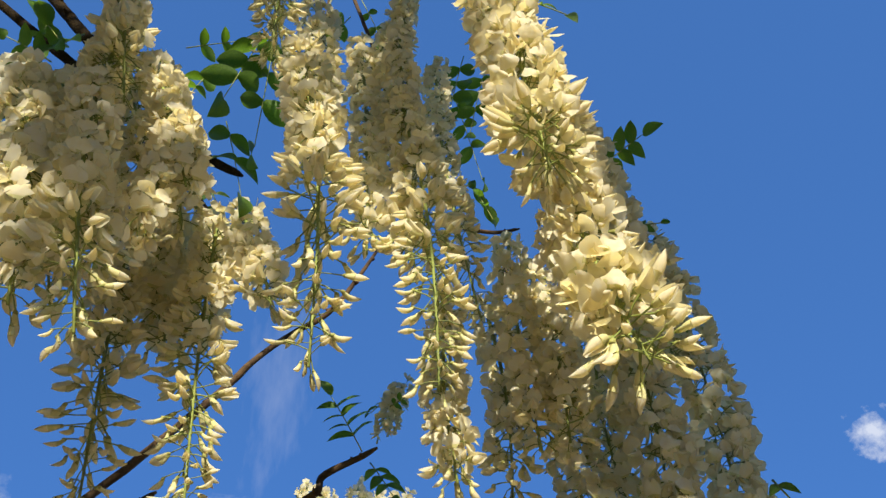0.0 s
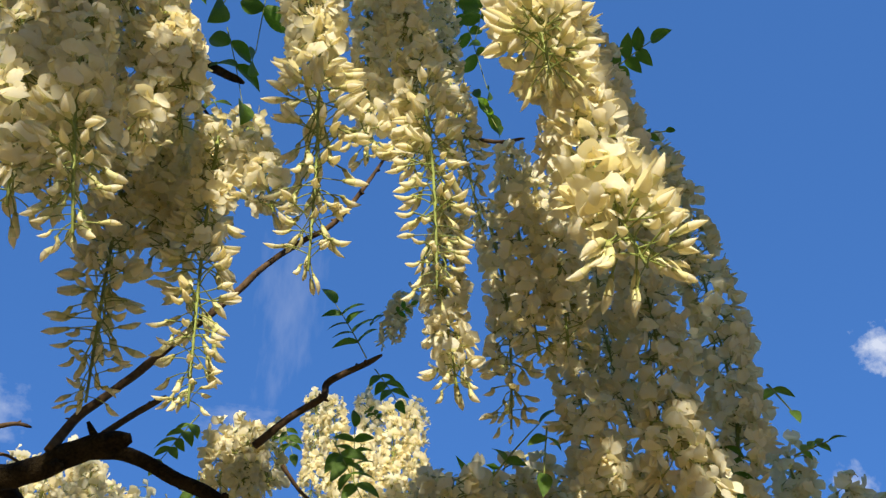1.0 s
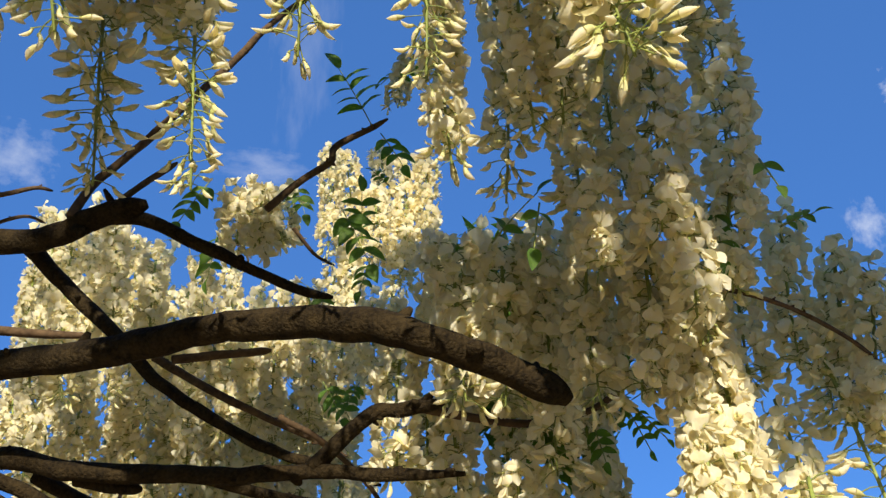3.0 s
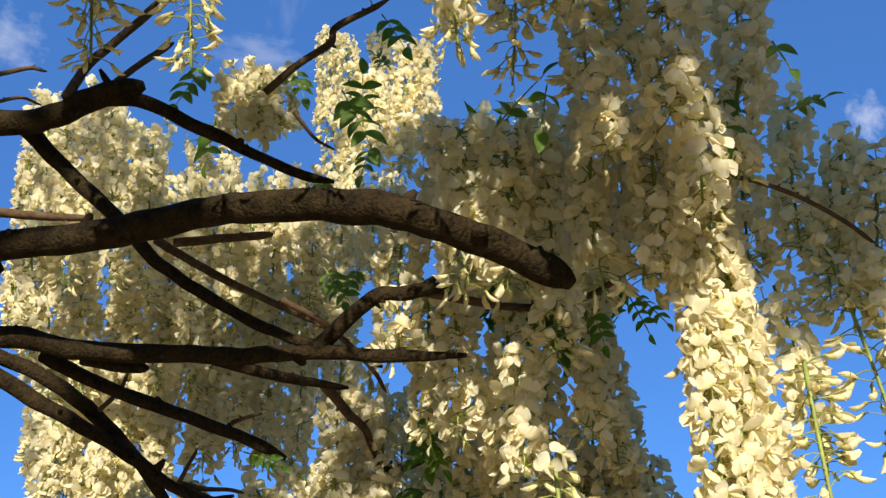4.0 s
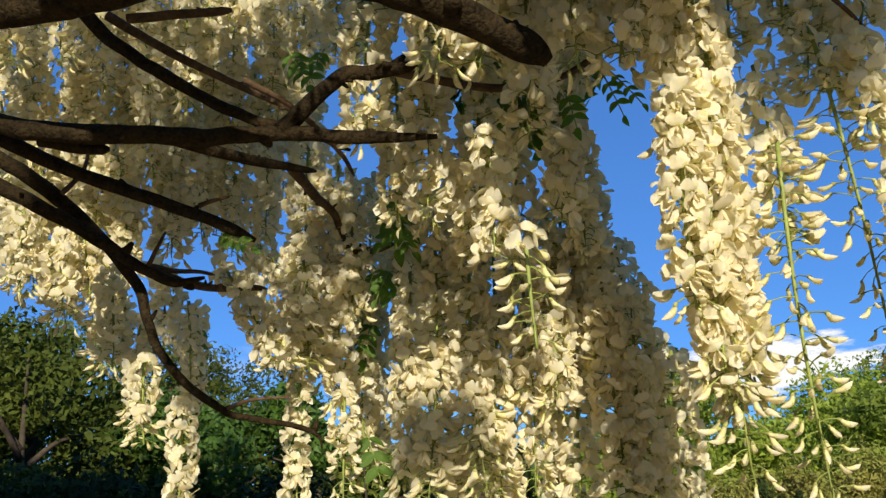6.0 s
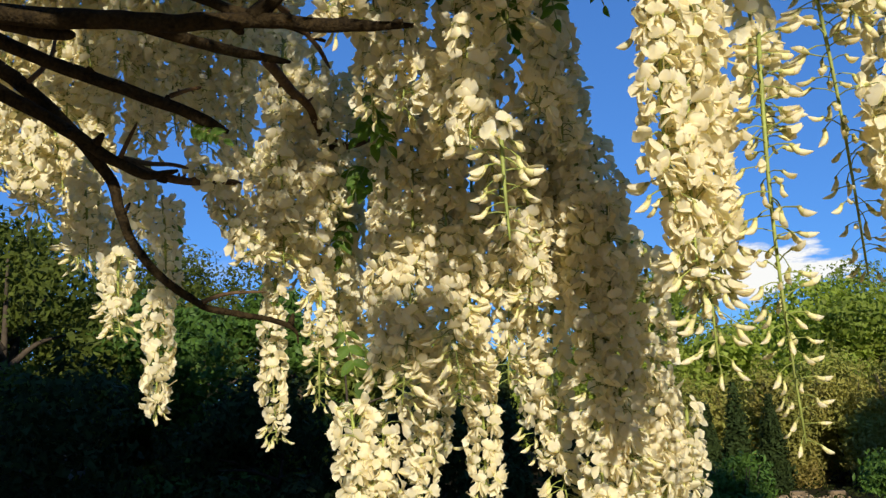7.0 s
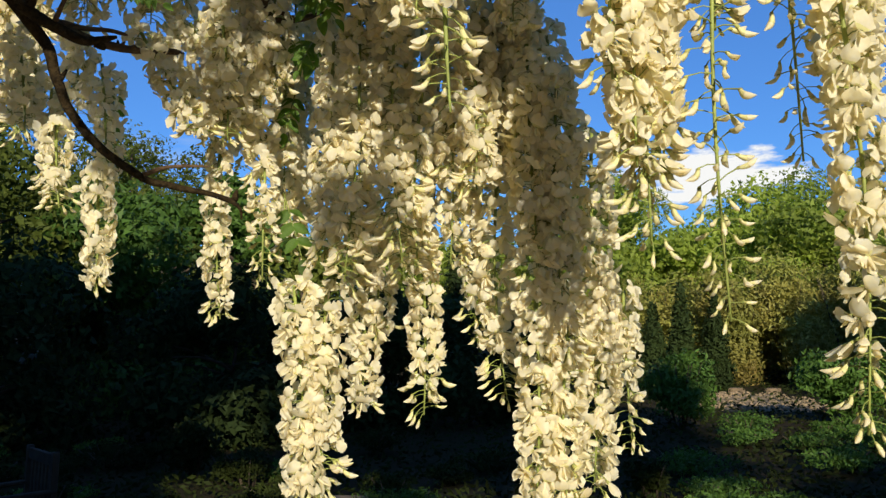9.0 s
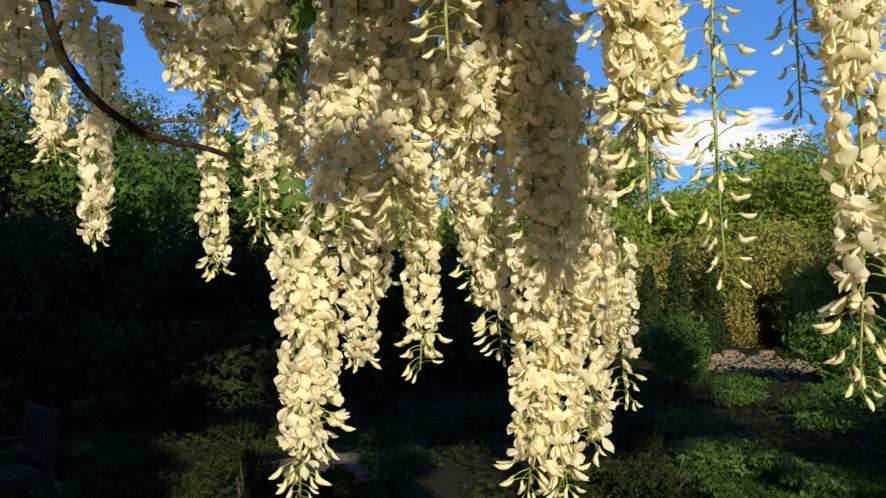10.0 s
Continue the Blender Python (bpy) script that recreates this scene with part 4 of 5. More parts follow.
raceme((-0.669, 1.365, 2.821), (-0.639, 1.365, 2.593), 0.033, 63, 0.10, False)  # Y2 0.23
raceme((-0.592, 1.430, 2.757), (-0.568, 1.430, 2.485), 0.033, 74, 0.10, False)  # Y3 0.27
raceme((-0.516, 1.430, 2.712), (-0.496, 1.430, 2.480), 0.033, 64, 0.10, False)  # Y4 0.23
raceme((-0.418, 1.365, 2.724), (-0.411, 1.365, 2.542), 0.033, 51, 0.10, False)  # Y5 0.18
raceme((-0.712, 1.430, 2.483), (-0.665, 1.430, 2.195), 0.033, 78, 0.10, False)  # Y6 0.29
raceme((-0.612, 1.430, 2.511), (-0.579, 1.430, 2.270), 0.033, 66, 0.10, False)  # Y7 0.24
raceme((-0.540, 1.430, 2.460), (-0.523, 1.430, 2.246), 0.033, 59, 0.10, False)  # Y8 0.21
raceme((-0.456, 1.430, 2.432), (-0.441, 1.430, 2.182), 0.033, 68, 0.10, False)  # Y9 0.25
raceme((-0.383, 1.430, 2.472), (-0.368, 1.430, 2.217), 0.033, 69, 0.10, False)  # Y10 0.26
raceme((-0.302, 1.430, 2.467), (-0.295, 1.430, 2.273), 0.033, 54, 0.10, False)  # Y11 0.19
raceme((-0.253, 1.430, 2.545), (-0.243, 1.430, 2.353), 0.033, 53, 0.10, False)  # Y12 0.19
raceme((-0.182, 1.365, 2.656), (-0.181, 1.365, 2.426), 0.033, 63, 0.10, False)  # Y13 0.23
raceme((-0.109, 1.300, 2.583), (-0.117, 1.300, 2.357), 0.033, 62, 0.10, False)  # Y14 0.23
raceme((-0.794, 1.365, 2.727), (-0.759, 1.365, 2.486), 0.033, 66, 0.10, False)  # Y15 0.24
raceme((-0.758, 1.430, 2.385), (-0.713, 1.430, 2.140), 0.033, 68, 0.10, False)  # Y16 0.25
raceme((-0.235, 1.430, 2.730), (-0.227, 1.430, 2.531), 0.033, 55, 0.10, False)  # Y17 0.20
raceme((-0.374, 1.430, 2.689), (-0.364, 1.430, 2.494), 0.033, 54, 0.10, False)  # Y18 0.19
raceme((-0.044, 1.105, 2.198), (-0.048, 1.105, 1.972), 0.033, 62, 0.10, False)  # Y19 0.23
raceme((-0.089, 1.170, 2.145), (-0.092, 1.170, 1.947), 0.033, 55, 0.10, False)  # Y20 0.20
raceme((-0.095, 1.144, 1.956), (-0.094, 1.144, 1.746), 0.029, 52, 0.10, False)  # Y21 0.21
raceme((-0.148, 1.170, 2.011), (-0.147, 1.170, 1.862), 0.029, 38, 0.10, False)  # Y22 0.15
raceme((-0.733, 1.322, 2.539), (-0.698, 1.322, 2.295), 0.048, 52, 0.10, False)  # K2 0.25
raceme((-0.736, 1.498, 2.681), (-0.705, 1.498, 2.412), 0.052, 58, 0.20, False)  # K3 0.27
raceme((-0.539, 1.277, 2.488), (-0.514, 1.277, 2.228), 0.039, 56, 0.10, False)  # K4 0.26
raceme((-0.479, 1.327, 2.536), (-0.461, 1.327, 2.282), 0.042, 54, 0.20, False)  # K5 0.25
raceme((-0.416, 1.382, 2.540), (-0.403, 1.382, 2.281), 0.048, 55, 0.10, False)  # K6 0.26
raceme((-0.335, 1.363, 2.535), (-0.329, 1.363, 2.289), 0.048, 52, 0.00, False)  # K7 0.25
raceme((-0.273, 1.425, 2.579), (-0.272, 1.425, 2.311), 0.049, 57, 0.20, False)  # K8 0.27
raceme((-0.672, 1.361, 2.350), (-0.643, 1.361, 2.118), 0.041, 50, 0.00, False)  # K9 0.23
raceme((-0.555, 1.301, 2.277), (-0.533, 1.301, 2.061), 0.046, 46, 0.00, False)  # K10 0.22
raceme((-0.492, 1.338, 2.289), (-0.476, 1.338, 2.076), 0.039, 45, 0.10, False)  # K11 0.21
raceme((-0.428, 1.383, 2.303), (-0.418, 1.383, 2.111), 0.045, 41, 0.10, False)  # K12 0.19
raceme((-0.371, 1.446, 2.368), (-0.365, 1.446, 2.164), 0.049, 43, 0.10, False)  # K13 0.20
raceme((-0.290, 1.449, 2.322), (-0.288, 1.449, 2.085), 0.045, 50, 0.00, False)  # K14 0.24
raceme((-0.220, 1.489, 2.492), (-0.223, 1.489, 2.249), 0.043, 52, 0.00, False)  # K15 0.24
raceme((-0.799, 1.389, 2.891), (-0.756, 1.389, 2.579), 0.051, 67, 0.20, False)  # K16 0.31
raceme((-0.680, 1.373, 2.883), (-0.646, 1.373, 2.575), 0.053, 66, 0.10, False)  # K17 0.31
raceme((-0.568, 1.369, 2.777), (-0.542, 1.369, 2.474), 0.052, 65, 0.20, False)  # K18 0.30
raceme((-0.196, 1.351, 2.276), (-0.199, 1.351, 2.073), 0.042, 43, 0.20, False)  # K19 0.20
raceme((0.018, 1.066, 2.132), (0.013, 1.066, 1.861), 0.034, 76, 0.10, False)  # T22 0.27
raceme((0.055, 1.092, 2.082), (0.049, 1.092, 1.871), 0.031, 56, 0.10, False)  # T23 0.21
raceme((-0.040, 1.144, 2.045), (-0.038, 1.144, 1.883), 0.031, 44, 0.10, False)  # T24 0.16
raceme((-0.092, 1.120, 2.019), (-0.098, 1.120, 1.773), 0.030, 52, 0.10, False)  # T28 0.25
raceme((-0.046, 1.140, 2.018), (-0.052, 1.140, 1.795), 0.030, 47, 0.10, False)  # T29 0.22
raceme((0.034, 1.100, 2.006), (0.026, 1.100, 1.730), 0.031, 59, 0.15, False)  # T30 0.28
raceme((0.070, 1.080, 2.007), (0.064, 1.080, 1.722), 0.030, 61, 0.15, False)  # T31 0.29
raceme((-0.001, 1.120, 1.957), (-0.008, 1.120, 1.711), 0.029, 52, 0.10, False)  # T32 0.25
raceme((0.125, 1.030, 1.991), (0.124, 1.030, 1.813), 0.029, 38, 0.10, False)  # T33 0.18
raceme((0.168, 1.040, 2.001), (0.168, 1.040, 1.795), 0.029, 44, 0.10, False)  # T34 0.21
raceme((0.207, 1.020, 1.988), (0.209, 1.020, 1.780), 0.029, 44, 0.05, False)  # T35 0.21
raceme((0.065, 0.930, 1.907), (0.055, 0.930, 1.716), 0.030, 43, 0.15, False)  # T25 0.19
raceme((0.096, 0.950, 1.873), (0.089, 0.950, 1.720), 0.028, 35, 0.20, False)  # T26 0.15
raceme((0.086, 1.000, 1.961), (0.076, 1.000, 1.791), 0.028, 39, 0.15, False)  # T27 0.17
raceme((0.154, 0.884, 2.183), (0.142, 0.884, 1.977), 0.026, 55, 0.10, False)  # Z4 0.21
raceme((0.126, 0.806, 2.105), (0.120, 0.806, 1.955), 0.031, 42, 0.10, False)  # Z1 0.15
raceme((0.084, 0.858, 2.057), (0.078, 0.858, 1.918), 0.031, 39, 0.10, False)  # Z2 0.14
raceme((0.150, 0.858, 2.053), (0.147, 0.858, 1.936), 0.029, 31, 0.10, False)  # Z3 0.12
raceme((-0.155, 1.040, 2.013), (-0.169, 1.040, 1.867), 0.031, 46, 0.10, True)  # V1 0.15
raceme((-0.121, 1.040, 2.000), (-0.116, 1.040, 1.823), 0.031, 55, 0.10, True)  # V2 0.18
raceme((-0.106, 1.014, 1.843), (-0.111, 1.014, 1.708), 0.026, 35, 0.45, True)  # V3 0.14
raceme((-0.164, 1.066, 1.872), (-0.166, 1.066, 1.669), 0.026, 50, 0.10, True)  # V4 0.20
raceme((-0.287, 1.014, 1.832), (-0.288, 1.014, 1.705), 0.027, 36, 0.10, True)  # V5 0.13
raceme((-0.367, 1.105, 1.953), (-0.368, 1.105, 1.808), 0.025, 38, 0.30, True)  # V6 0.15
raceme((-0.231, 0.965, 1.976), (-0.165, 0.965, 1.859), 0.029, 34, 0.10, True)  # V13 0.13
raceme((-0.209, 0.990, 1.966), (-0.164, 0.990, 1.873), 0.025, 26, 0.10, True)  # V14 0.10
raceme((-0.315, 1.170, 1.970), (-0.319, 1.170, 1.850), 0.023, 27, 0.00, False)  # V7 0.12
raceme((-0.286, 1.030, 1.953), (-0.281, 1.030, 1.851), 0.021, 19, 0.00, False)  # V15 0.10
raceme((-0.081, 1.170, 1.956), (-0.083, 1.170, 1.792), 0.026, 38, 0.00, False)  # V10 0.16
raceme((-0.344, 1.105, 2.020), (-0.338, 1.105, 1.913), 0.029, 29, 0.10, False)  # V11 0.11
raceme((-0.453, 1.235, 2.061), (-0.461, 1.235, 1.913), 0.034, 44, 0.20, False)  # V12 0.15
# near racemes that hang free over the garden
raceme((0.188, 0.611, 1.983), (0.179, 0.611, 1.826), 0.030, 43, 0.10, True)  # N0 0.16
raceme((0.211, 0.624, 1.980), (0.197, 0.624, 1.769), 0.030, 56, 0.10, True)  # N0b 0.21
raceme((0.211, 0.641, 2.123), (0.210, 0.641, 1.716), 0.034, 103, 0.20, True)  # N1 0.41
raceme((0.224, 0.655, 2.081), (0.210, 0.655, 1.757), 0.033, 84, 0.10, True)  # N1b 0.32
raceme((0.235, 0.670, 2.040), (0.231, 0.670, 1.773), 0.027, 69, 0.15, True)  # N1c 0.27
raceme((0.268, 0.655, 1.962), (0.269, 0.655, 1.662), 0.031, 77, 0.90, True)  # N2 0.30
raceme((0.312, 0.670, 2.084), (0.334, 0.670, 1.778), 0.031, 79, 0.85, True)  # N3 0.31
raceme((0.334, 0.611, 1.903), (0.342, 0.611, 1.586), 0.031, 82, 0.25, True)  # N4 0.32
raceme((0.375, 0.670, 1.986), (0.364, 0.670, 1.844), 0.031, 40, 0.10, True)  # N5 0.14
raceme((0.382, 0.641, 1.973), (0.359, 0.641, 1.788), 0.031, 50, 0.10, True)  # N6 0.19
raceme((0.318, 0.676, 2.219), (0.295, 0.676, 2.061), 0.031, 44, 0.10, True)  # P1 0.16
raceme((0.355, 0.676, 2.178), (0.325, 0.676, 2.007), 0.031, 47, 0.10, True)  # P2 0.17
raceme((0.370, 0.650, 2.135), (0.336, 0.650, 1.965), 0.031, 47, 0.10, True)  # P3 0.17
raceme((0.266, 0.676, 2.185), (0.250, 0.676, 2.043), 0.031, 40, 0.10, True)  # P4 0.14
raceme((0.193, 0.546, 2.165), (0.184, 0.546, 2.039), 0.031, 36, 0.10, True)  # P5 0.13
raceme((0.253, 0.585, 2.205), (0.227, 0.585, 2.085), 0.029, 32, 0.10, True)  # P6 0.12
raceme((0.352, 0.728, 2.158), (0.331, 0.728, 2.042), 0.029, 31, 0.10, False)  # P7 0.12
raceme((0.129, 0.546, 2.170), (0.124, 0.546, 2.086), 0.031, 26, 0.10, True)  # P8 0.08
raceme((0.270, 0.684, 2.040), (0.277, 0.684, 1.881), 0.030, 36, 0.25, True)  # N2b 0.16
raceme((0.170, 0.600, 2.159), (0.158, 0.600, 2.019), 0.028, 32, 0.05, True)  # P9 0.14
raceme((0.199, 0.620, 2.144), (0.181, 0.620, 2.014), 0.029, 30, 0.05, True)  # P10 0.13
raceme((0.230, 0.620, 2.176), (0.209, 0.620, 2.062), 0.029, 26, 0.05, True)  # P11 0.12
raceme((0.192, 0.630, 2.074), (0.185, 0.630, 1.948), 0.027, 29, 0.10, True)  # P12 0.13


# leaves added out of view, above and behind the viewer, to shade the racemes
def shade_canopy():
    r = random.Random(77)
    blobs = [((r.uniform(0.46, 0.98), r.uniform(-1.35, -0.85), r.uniform(2.80, 3.7)), (0.16, 0.15, 0.09)) for k in range(40)]
    blobs += [((r.uniform(0.50, 0.95), r.uniform(-1.3, -0.9), r.uniform(2.71, 2.95)), (0.13, 0.13, 0.09)) for k in range(14)]
    blobs += [((r.uniform(0.41, 0.52), r.uniform(-1.25, -0.95), r.uniform(2.79, 3.3)), (0.07, 0.10, 0.06)) for k in range(26)]
    blobs += [((r.uniform(0.10, 0.40), r.uniform(-1.25, -0.95), r.uniform(3.25, 3.7)), (0.09, 0.10, 0.07)) for k in range(14)]
    # smaller clusters of leaves, each blocking sun: x from and to, z from and to, size, how many
    over_left = ((-0.25, -0.185, 2.70, 2.95, 0.030, 5), (-0.14, -0.085, 2.62, 2.87, 0.026, 8), (-0.17, -0.15, 2.88, 3.03, 0.024, 5), (-0.09, -0.03, 2.80, 3.02, 0.026, 4),
                 (-0.24, -0.15, 2.94, 3.14, 0.032, 15), (-0.15, -0.05, 3.06, 3.17, 0.028, 16), (-0.02, 0.035, 2.76, 2.92, 0.022, 5), (0.03, 0.08, 2.94, 3.08, 0.020, 3), (0.02, 0.10, 3.28, 3.45, 0.030, 9),
                 (-0.175, -0.10, 2.81, 2.92, 0.022, 8), (-0.01, 0.05, 2.98, 3.17, 0.020, 8))
    over_right = ((0.07, 0.12, 2.94, 3.14, 0.024, 18), (0.09, 0.14, 3.10, 3.50, 0.036, 22), (0.122, 0.145, 2.80, 2.97, 0.018, 11), (0.275, 0.36, 2.85, 3.15, 0.045, 26), (0.285, 0.36, 2.775, 2.86, 0.022, 18),
                  (0.250, 0.285, 2.66, 2.80, 0.020, 12), (0.415, 0.54, 2.67, 2.88, 0.036, 20), (0.10, 0.16, 2.42, 2.62, 0.018, 5))
    for x0, x1, z0, z1, q, n in over_left + over_right:
        blobs += [((r.uniform(x0, x1), r.uniform(-1.2, -1.0), r.uniform(z0, z1)), (q, q * 1.4, q * 0.9)) for k in range(n)]
    n_low = len(blobs)
    # a roof of leaves, never seen, that cuts down blue sky light
    for k in range(330):
        y = -0.25 - 4.4 * r.random()
        blobs.append(((r.uniform(-4.6, 4.6), y, 3.95 - 0.42 * y + r.uniform(0.0, 0.5)), (0.30, 0.30, 0.10)))
    ob = leaf_cloud("wisteria_foliage", blobs[:n_low], 24000, 0.018, LEAF, 78)
    tagged(ob, "dense unseen green foliage added to keep sun and sky off the racemes", "foliage", kind="stuff")
    # sparse unseen leaves that break the sun into dapples
    loose = [((r.uniform(-0.62, 0.10), r.uniform(-1.25, -0.95), r.uniform(3.08, 3.72)), (0.10, 0.10, 0.10)) for k in range(30)]
    ob = leaf_cloud("wisteria_foliage", loose, 520, 0.022, LEAF, 80)
    tagged(ob, "loose unseen green leaves added to dapple the sun on the racemes", "foliage", kind="stuff")
    ob = leaf_cloud("wisteria_foliage", blobs[n_low:], 42000, 0.036, LEAF, 79)
    tagged(ob, "dense unseen green foliage added to keep sun and sky off the racemes", "foliage", kind="stuff")


shade_canopy()


def heart_foliage():
    """Leaves among the shaded racemes where the boughs meet, added to block sky light."""
    r = random.Random(91)
    blobs = [((r.uniform(0.0, 0.19), r.uniform(0.90, 1.0), r.uniform(2.12, 2.38)), (0.035, 0.04, 0.04)) for k in range(24)]
    ob = leaf_cloud("wisteria_foliage", blobs, 1500, 0.011, LEAF, 92)
    tagged(ob, "dark green wisteria leaves among the shaded racemes", "foliage", kind="stuff")


heart_foliage()

# ---- the garden ----
WOODS = [(-17, 33, 10), (-10, 36, 9), (-4, 40, 5.8), (3, 42, 5.0), (9, 40, 6.6), (15, 37, 7.4), (21, 34, 8.1), (27, 38, 9.6), (-24, 38, 9),
         (12, 46, 8), (0, 50, 6), (-14, 46, 8.6), (6, 30, 4.2), (11, 29, 5), (16, 28, 5.6), (-20, 27, 9), (-13, 27, 8.0), (21, 28, 6.5), (-7, 29, 5.2), (1, 31, 4.0), (5, 26, 3.3), (8.8, 26.5, 3.7), (12.5, 25.5, 4.2)]
for k, (x, y, h) in enumerate(WOODS):
    # trees on the left take the dimmed leaf copy
    tree(x, y, h, 2.0 + 0.27 * h, 400 + k, 19000, 0.064, DIM_TREE_LEAF if x < -5 else TREE_LEAF, 0.03)
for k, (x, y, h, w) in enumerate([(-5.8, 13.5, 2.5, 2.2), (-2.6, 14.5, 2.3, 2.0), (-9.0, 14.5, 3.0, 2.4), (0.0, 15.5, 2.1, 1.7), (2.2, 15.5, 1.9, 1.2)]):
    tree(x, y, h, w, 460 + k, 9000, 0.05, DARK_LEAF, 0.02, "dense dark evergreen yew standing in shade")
for k, (x, y, h, w) in enumerate([(-5.4, 19, 4.6, 2.3), (-9.5, 20, 6.3, 2.6), (-14, 20, 6.5, 3), (-1.8, 20, 3.0, 2.0), (-7.0, 21, 5.3, 2.0), (-3.4, 21.5, 4.4, 1.9), (-8.2, 17.5, 5.2, 2.4), (-11.5, 22, 6.6, 2.8)]):
    tree(x, y, h * 1.15, w, 470 + k, 12000, 0.06, SHRUB_LEAF if k in (0, 5) else DIM_TREE_LEAF, 0.03)
conifer(1.25, 18.0, 3.2, 0.5, 480)
for k, (x, h) in enumerate([(5.57, 1.9), (6.19, 2.3), (6.91, 2.0)]):
    conifer(x, 19.5, h, 0.42, 481 + k)
for k, (x, y, h, w) in enumerate([(8.0, 21, 2.9, 1.0), (9.2, 21, 3.3, 1.1), (10.4, 20.5, 3.0, 1.1), (7.2, 22.5, 2.7, 1.2), (4.9, 23, 2.6, 1.3), (6.1, 23.2, 2.8, 1.2), (11.5, 20.5, 3.1, 1.1), (3.6, 22.5, 2.3, 1.2), (8.7, 22.2, 2.9, 1.3), (9.9, 22.2, 3.1, 1.3)]):
    shrub(x, y, h, w, 540 + k, 7500, 0.035, HEDGE_LEAF, "tall bronze and green beech hedge shrub", "hedge_shrub", 0.10)
shrub(4.35, 13.9, 1.25, 0.68, 510, 4200)
shrub(6.75, 13.5, 1.25, 0.85, 511, 4200)
shrub(-2.95, 7.7, 0.22, 0.35, 513, 1500, 0.02, SHRUB_LEAF, "small bright green leafy clump at the edge of the bed", "perennial_plant")
shrub(-2.35, 11.0, 0.75, 0.42, 512, 1500, 0.028, SHADED_BED_LEAF, "upright leafy green plant in the shaded bed", "perennial_plant")
for k in range(70):
    rr = random.Random(k + 50)
    y = 4.8 + 8.5 * (k / 70)
    x = rr.uniform(-0.60, 0.60) * y
    # right side and one in nine: lit leaf colour; elsewhere the shade-darkened copy
    shrub(x, y, rr.uniform(0.18, 0.46), rr.uniform(0.25, 0.6), 520 + k, 1400, 0.017, SHRUB_LEAF if x > 0.30 * y or k % 9 == 4 else SHADED_BED_LEAF, "low green perennial plants covering the bed", "perennial_plant")


def ground_cover():
    r = np.random.RandomState(9)
    n = 46000
    y = 4 + 20 * r.uniform(0, 1, n) ** 1.4
    x = r.uniform(-0.62, 0.62, n) * y
    keep = np.array([noise.noise(Vector((a * 0.9, c * 0.9, 4))) + (0.15 if a < 0.08 * c else 0.7) > 0.35 * r.uniform(-1, 1) for a, c in zip(x, y)])
    x, y = x[keep], y[keep]
    n = len(x)
    z = np.array([ground_z(a, c) for a, c in zip(x, y)]) + r.uniform(0.0, 0.12, n)
    p = np.stack([x, y, z], 1)
    a = r.normal(size=(n, 3)) * (1, 1, 0.5)
    a /= np.linalg.norm(a, axis=1)[:, None]
    c = np.cross(a, r.normal(size=(n, 3)))
    c /= np.linalg.norm(c, axis=1)[:, None]
    s = r.uniform(0.015, 0.042, (n, 1))
    v = np.stack([p - a * s * 1.5, p - c * s * 0.6, p + a * s * 1.5, p + c * s * 0.6], 1).reshape(-1, 3)
    ob = new("ground_cover", mesh_from("ground_cover", v, np.arange(4 * n).reshape(-1, 4).tolist(), [SHADED_BED_LEAF], None, False))
    tagged(ob, "low creeping green leaves over the garden soil", "ground cover", kind="stuff")


ground_cover()


def grass():
    r = np.random.RandomState(31)
    n = 16000
    y = r.uniform(6.4, 8.3, n)
    x = 1.2 + r.uniform(0, 1, n) * 4.0
    z = np.array([ground_z(a, c) for a, c in zip(x, y)])
    root = np.stack([x, y, z], 1)
    a = r.uniform(0, 6.28, n)
    side = np.stack([np.cos(a), np.sin(a), np.zeros(n)], 1) * r.uniform(0.002, 0.005, (n, 1))
    h = r.uniform(0.05, 0.13, (n, 1))
    lean = np.stack([np.sin(a), -np.cos(a), np.zeros(n)], 1) * h * r.uniform(0.1, 0.8, (n, 1))
    up = np.array([0, 0, 1.0]) * h
    v = np.stack([root - side, root + side, root + side * 0.7 + up * 0.6 + lean * 0.4, root + up + lean, root - side * 0.7 + up * 0.6 + lean * 0.4], 1).reshape(-1, 3)
    ob = new("grass", mesh_from("grass", v, np.arange(5 * n).reshape(-1, 5).tolist(), [SHRUB_LEAF], None, False))
    tagged(ob, "short bright green grass along the edge of the bed", "grass", kind="stuff")


grass()


def flat_stone(x, y, w, d, h, seed):
    rng = random.Random(seed)
    b = Bits()
    n = 11
    ring = [(math.cos(6.283 * k / n) * w * rng.uniform(0.8, 1.05), math.sin(6.283 * k / n) * d * rng.uniform(0.8, 1.05)) for k in range(n)]
    z = ground_z(x, y)
    rows = []
    for s, q in ((1.0, -0.06), (1.02, h * 0.6), (0.94, h), (0.0, h * 1.02)):
        rows.append([(px * s, py * s, q) for px, py in ring + ring[:1]])
    b.grid(rows, 0)
    ob = new("flat_stone", b.mesh("flat_stone", [STONE], False))
    ob.location = (x, y, z)
    tagged(ob, "flat weathered grey-brown stone slab lying on the garden ground", "stone", "stones in the garden")


flat_stone(-0.55, 8.8, 0.75, 0.5, 0.10, 1)
for k, (x, y, w) in enumerate([(6.3, 18.7, 0.22), (7.1, 18.9, 0.26), (7.8, 18.7, 0.22), (6.0, 15.6, 0.16), (7.4, 15.4, 0.18)]):
    flat_stone(x, y, w * 0.75, w * 0.55, 0.10, 20 + k)


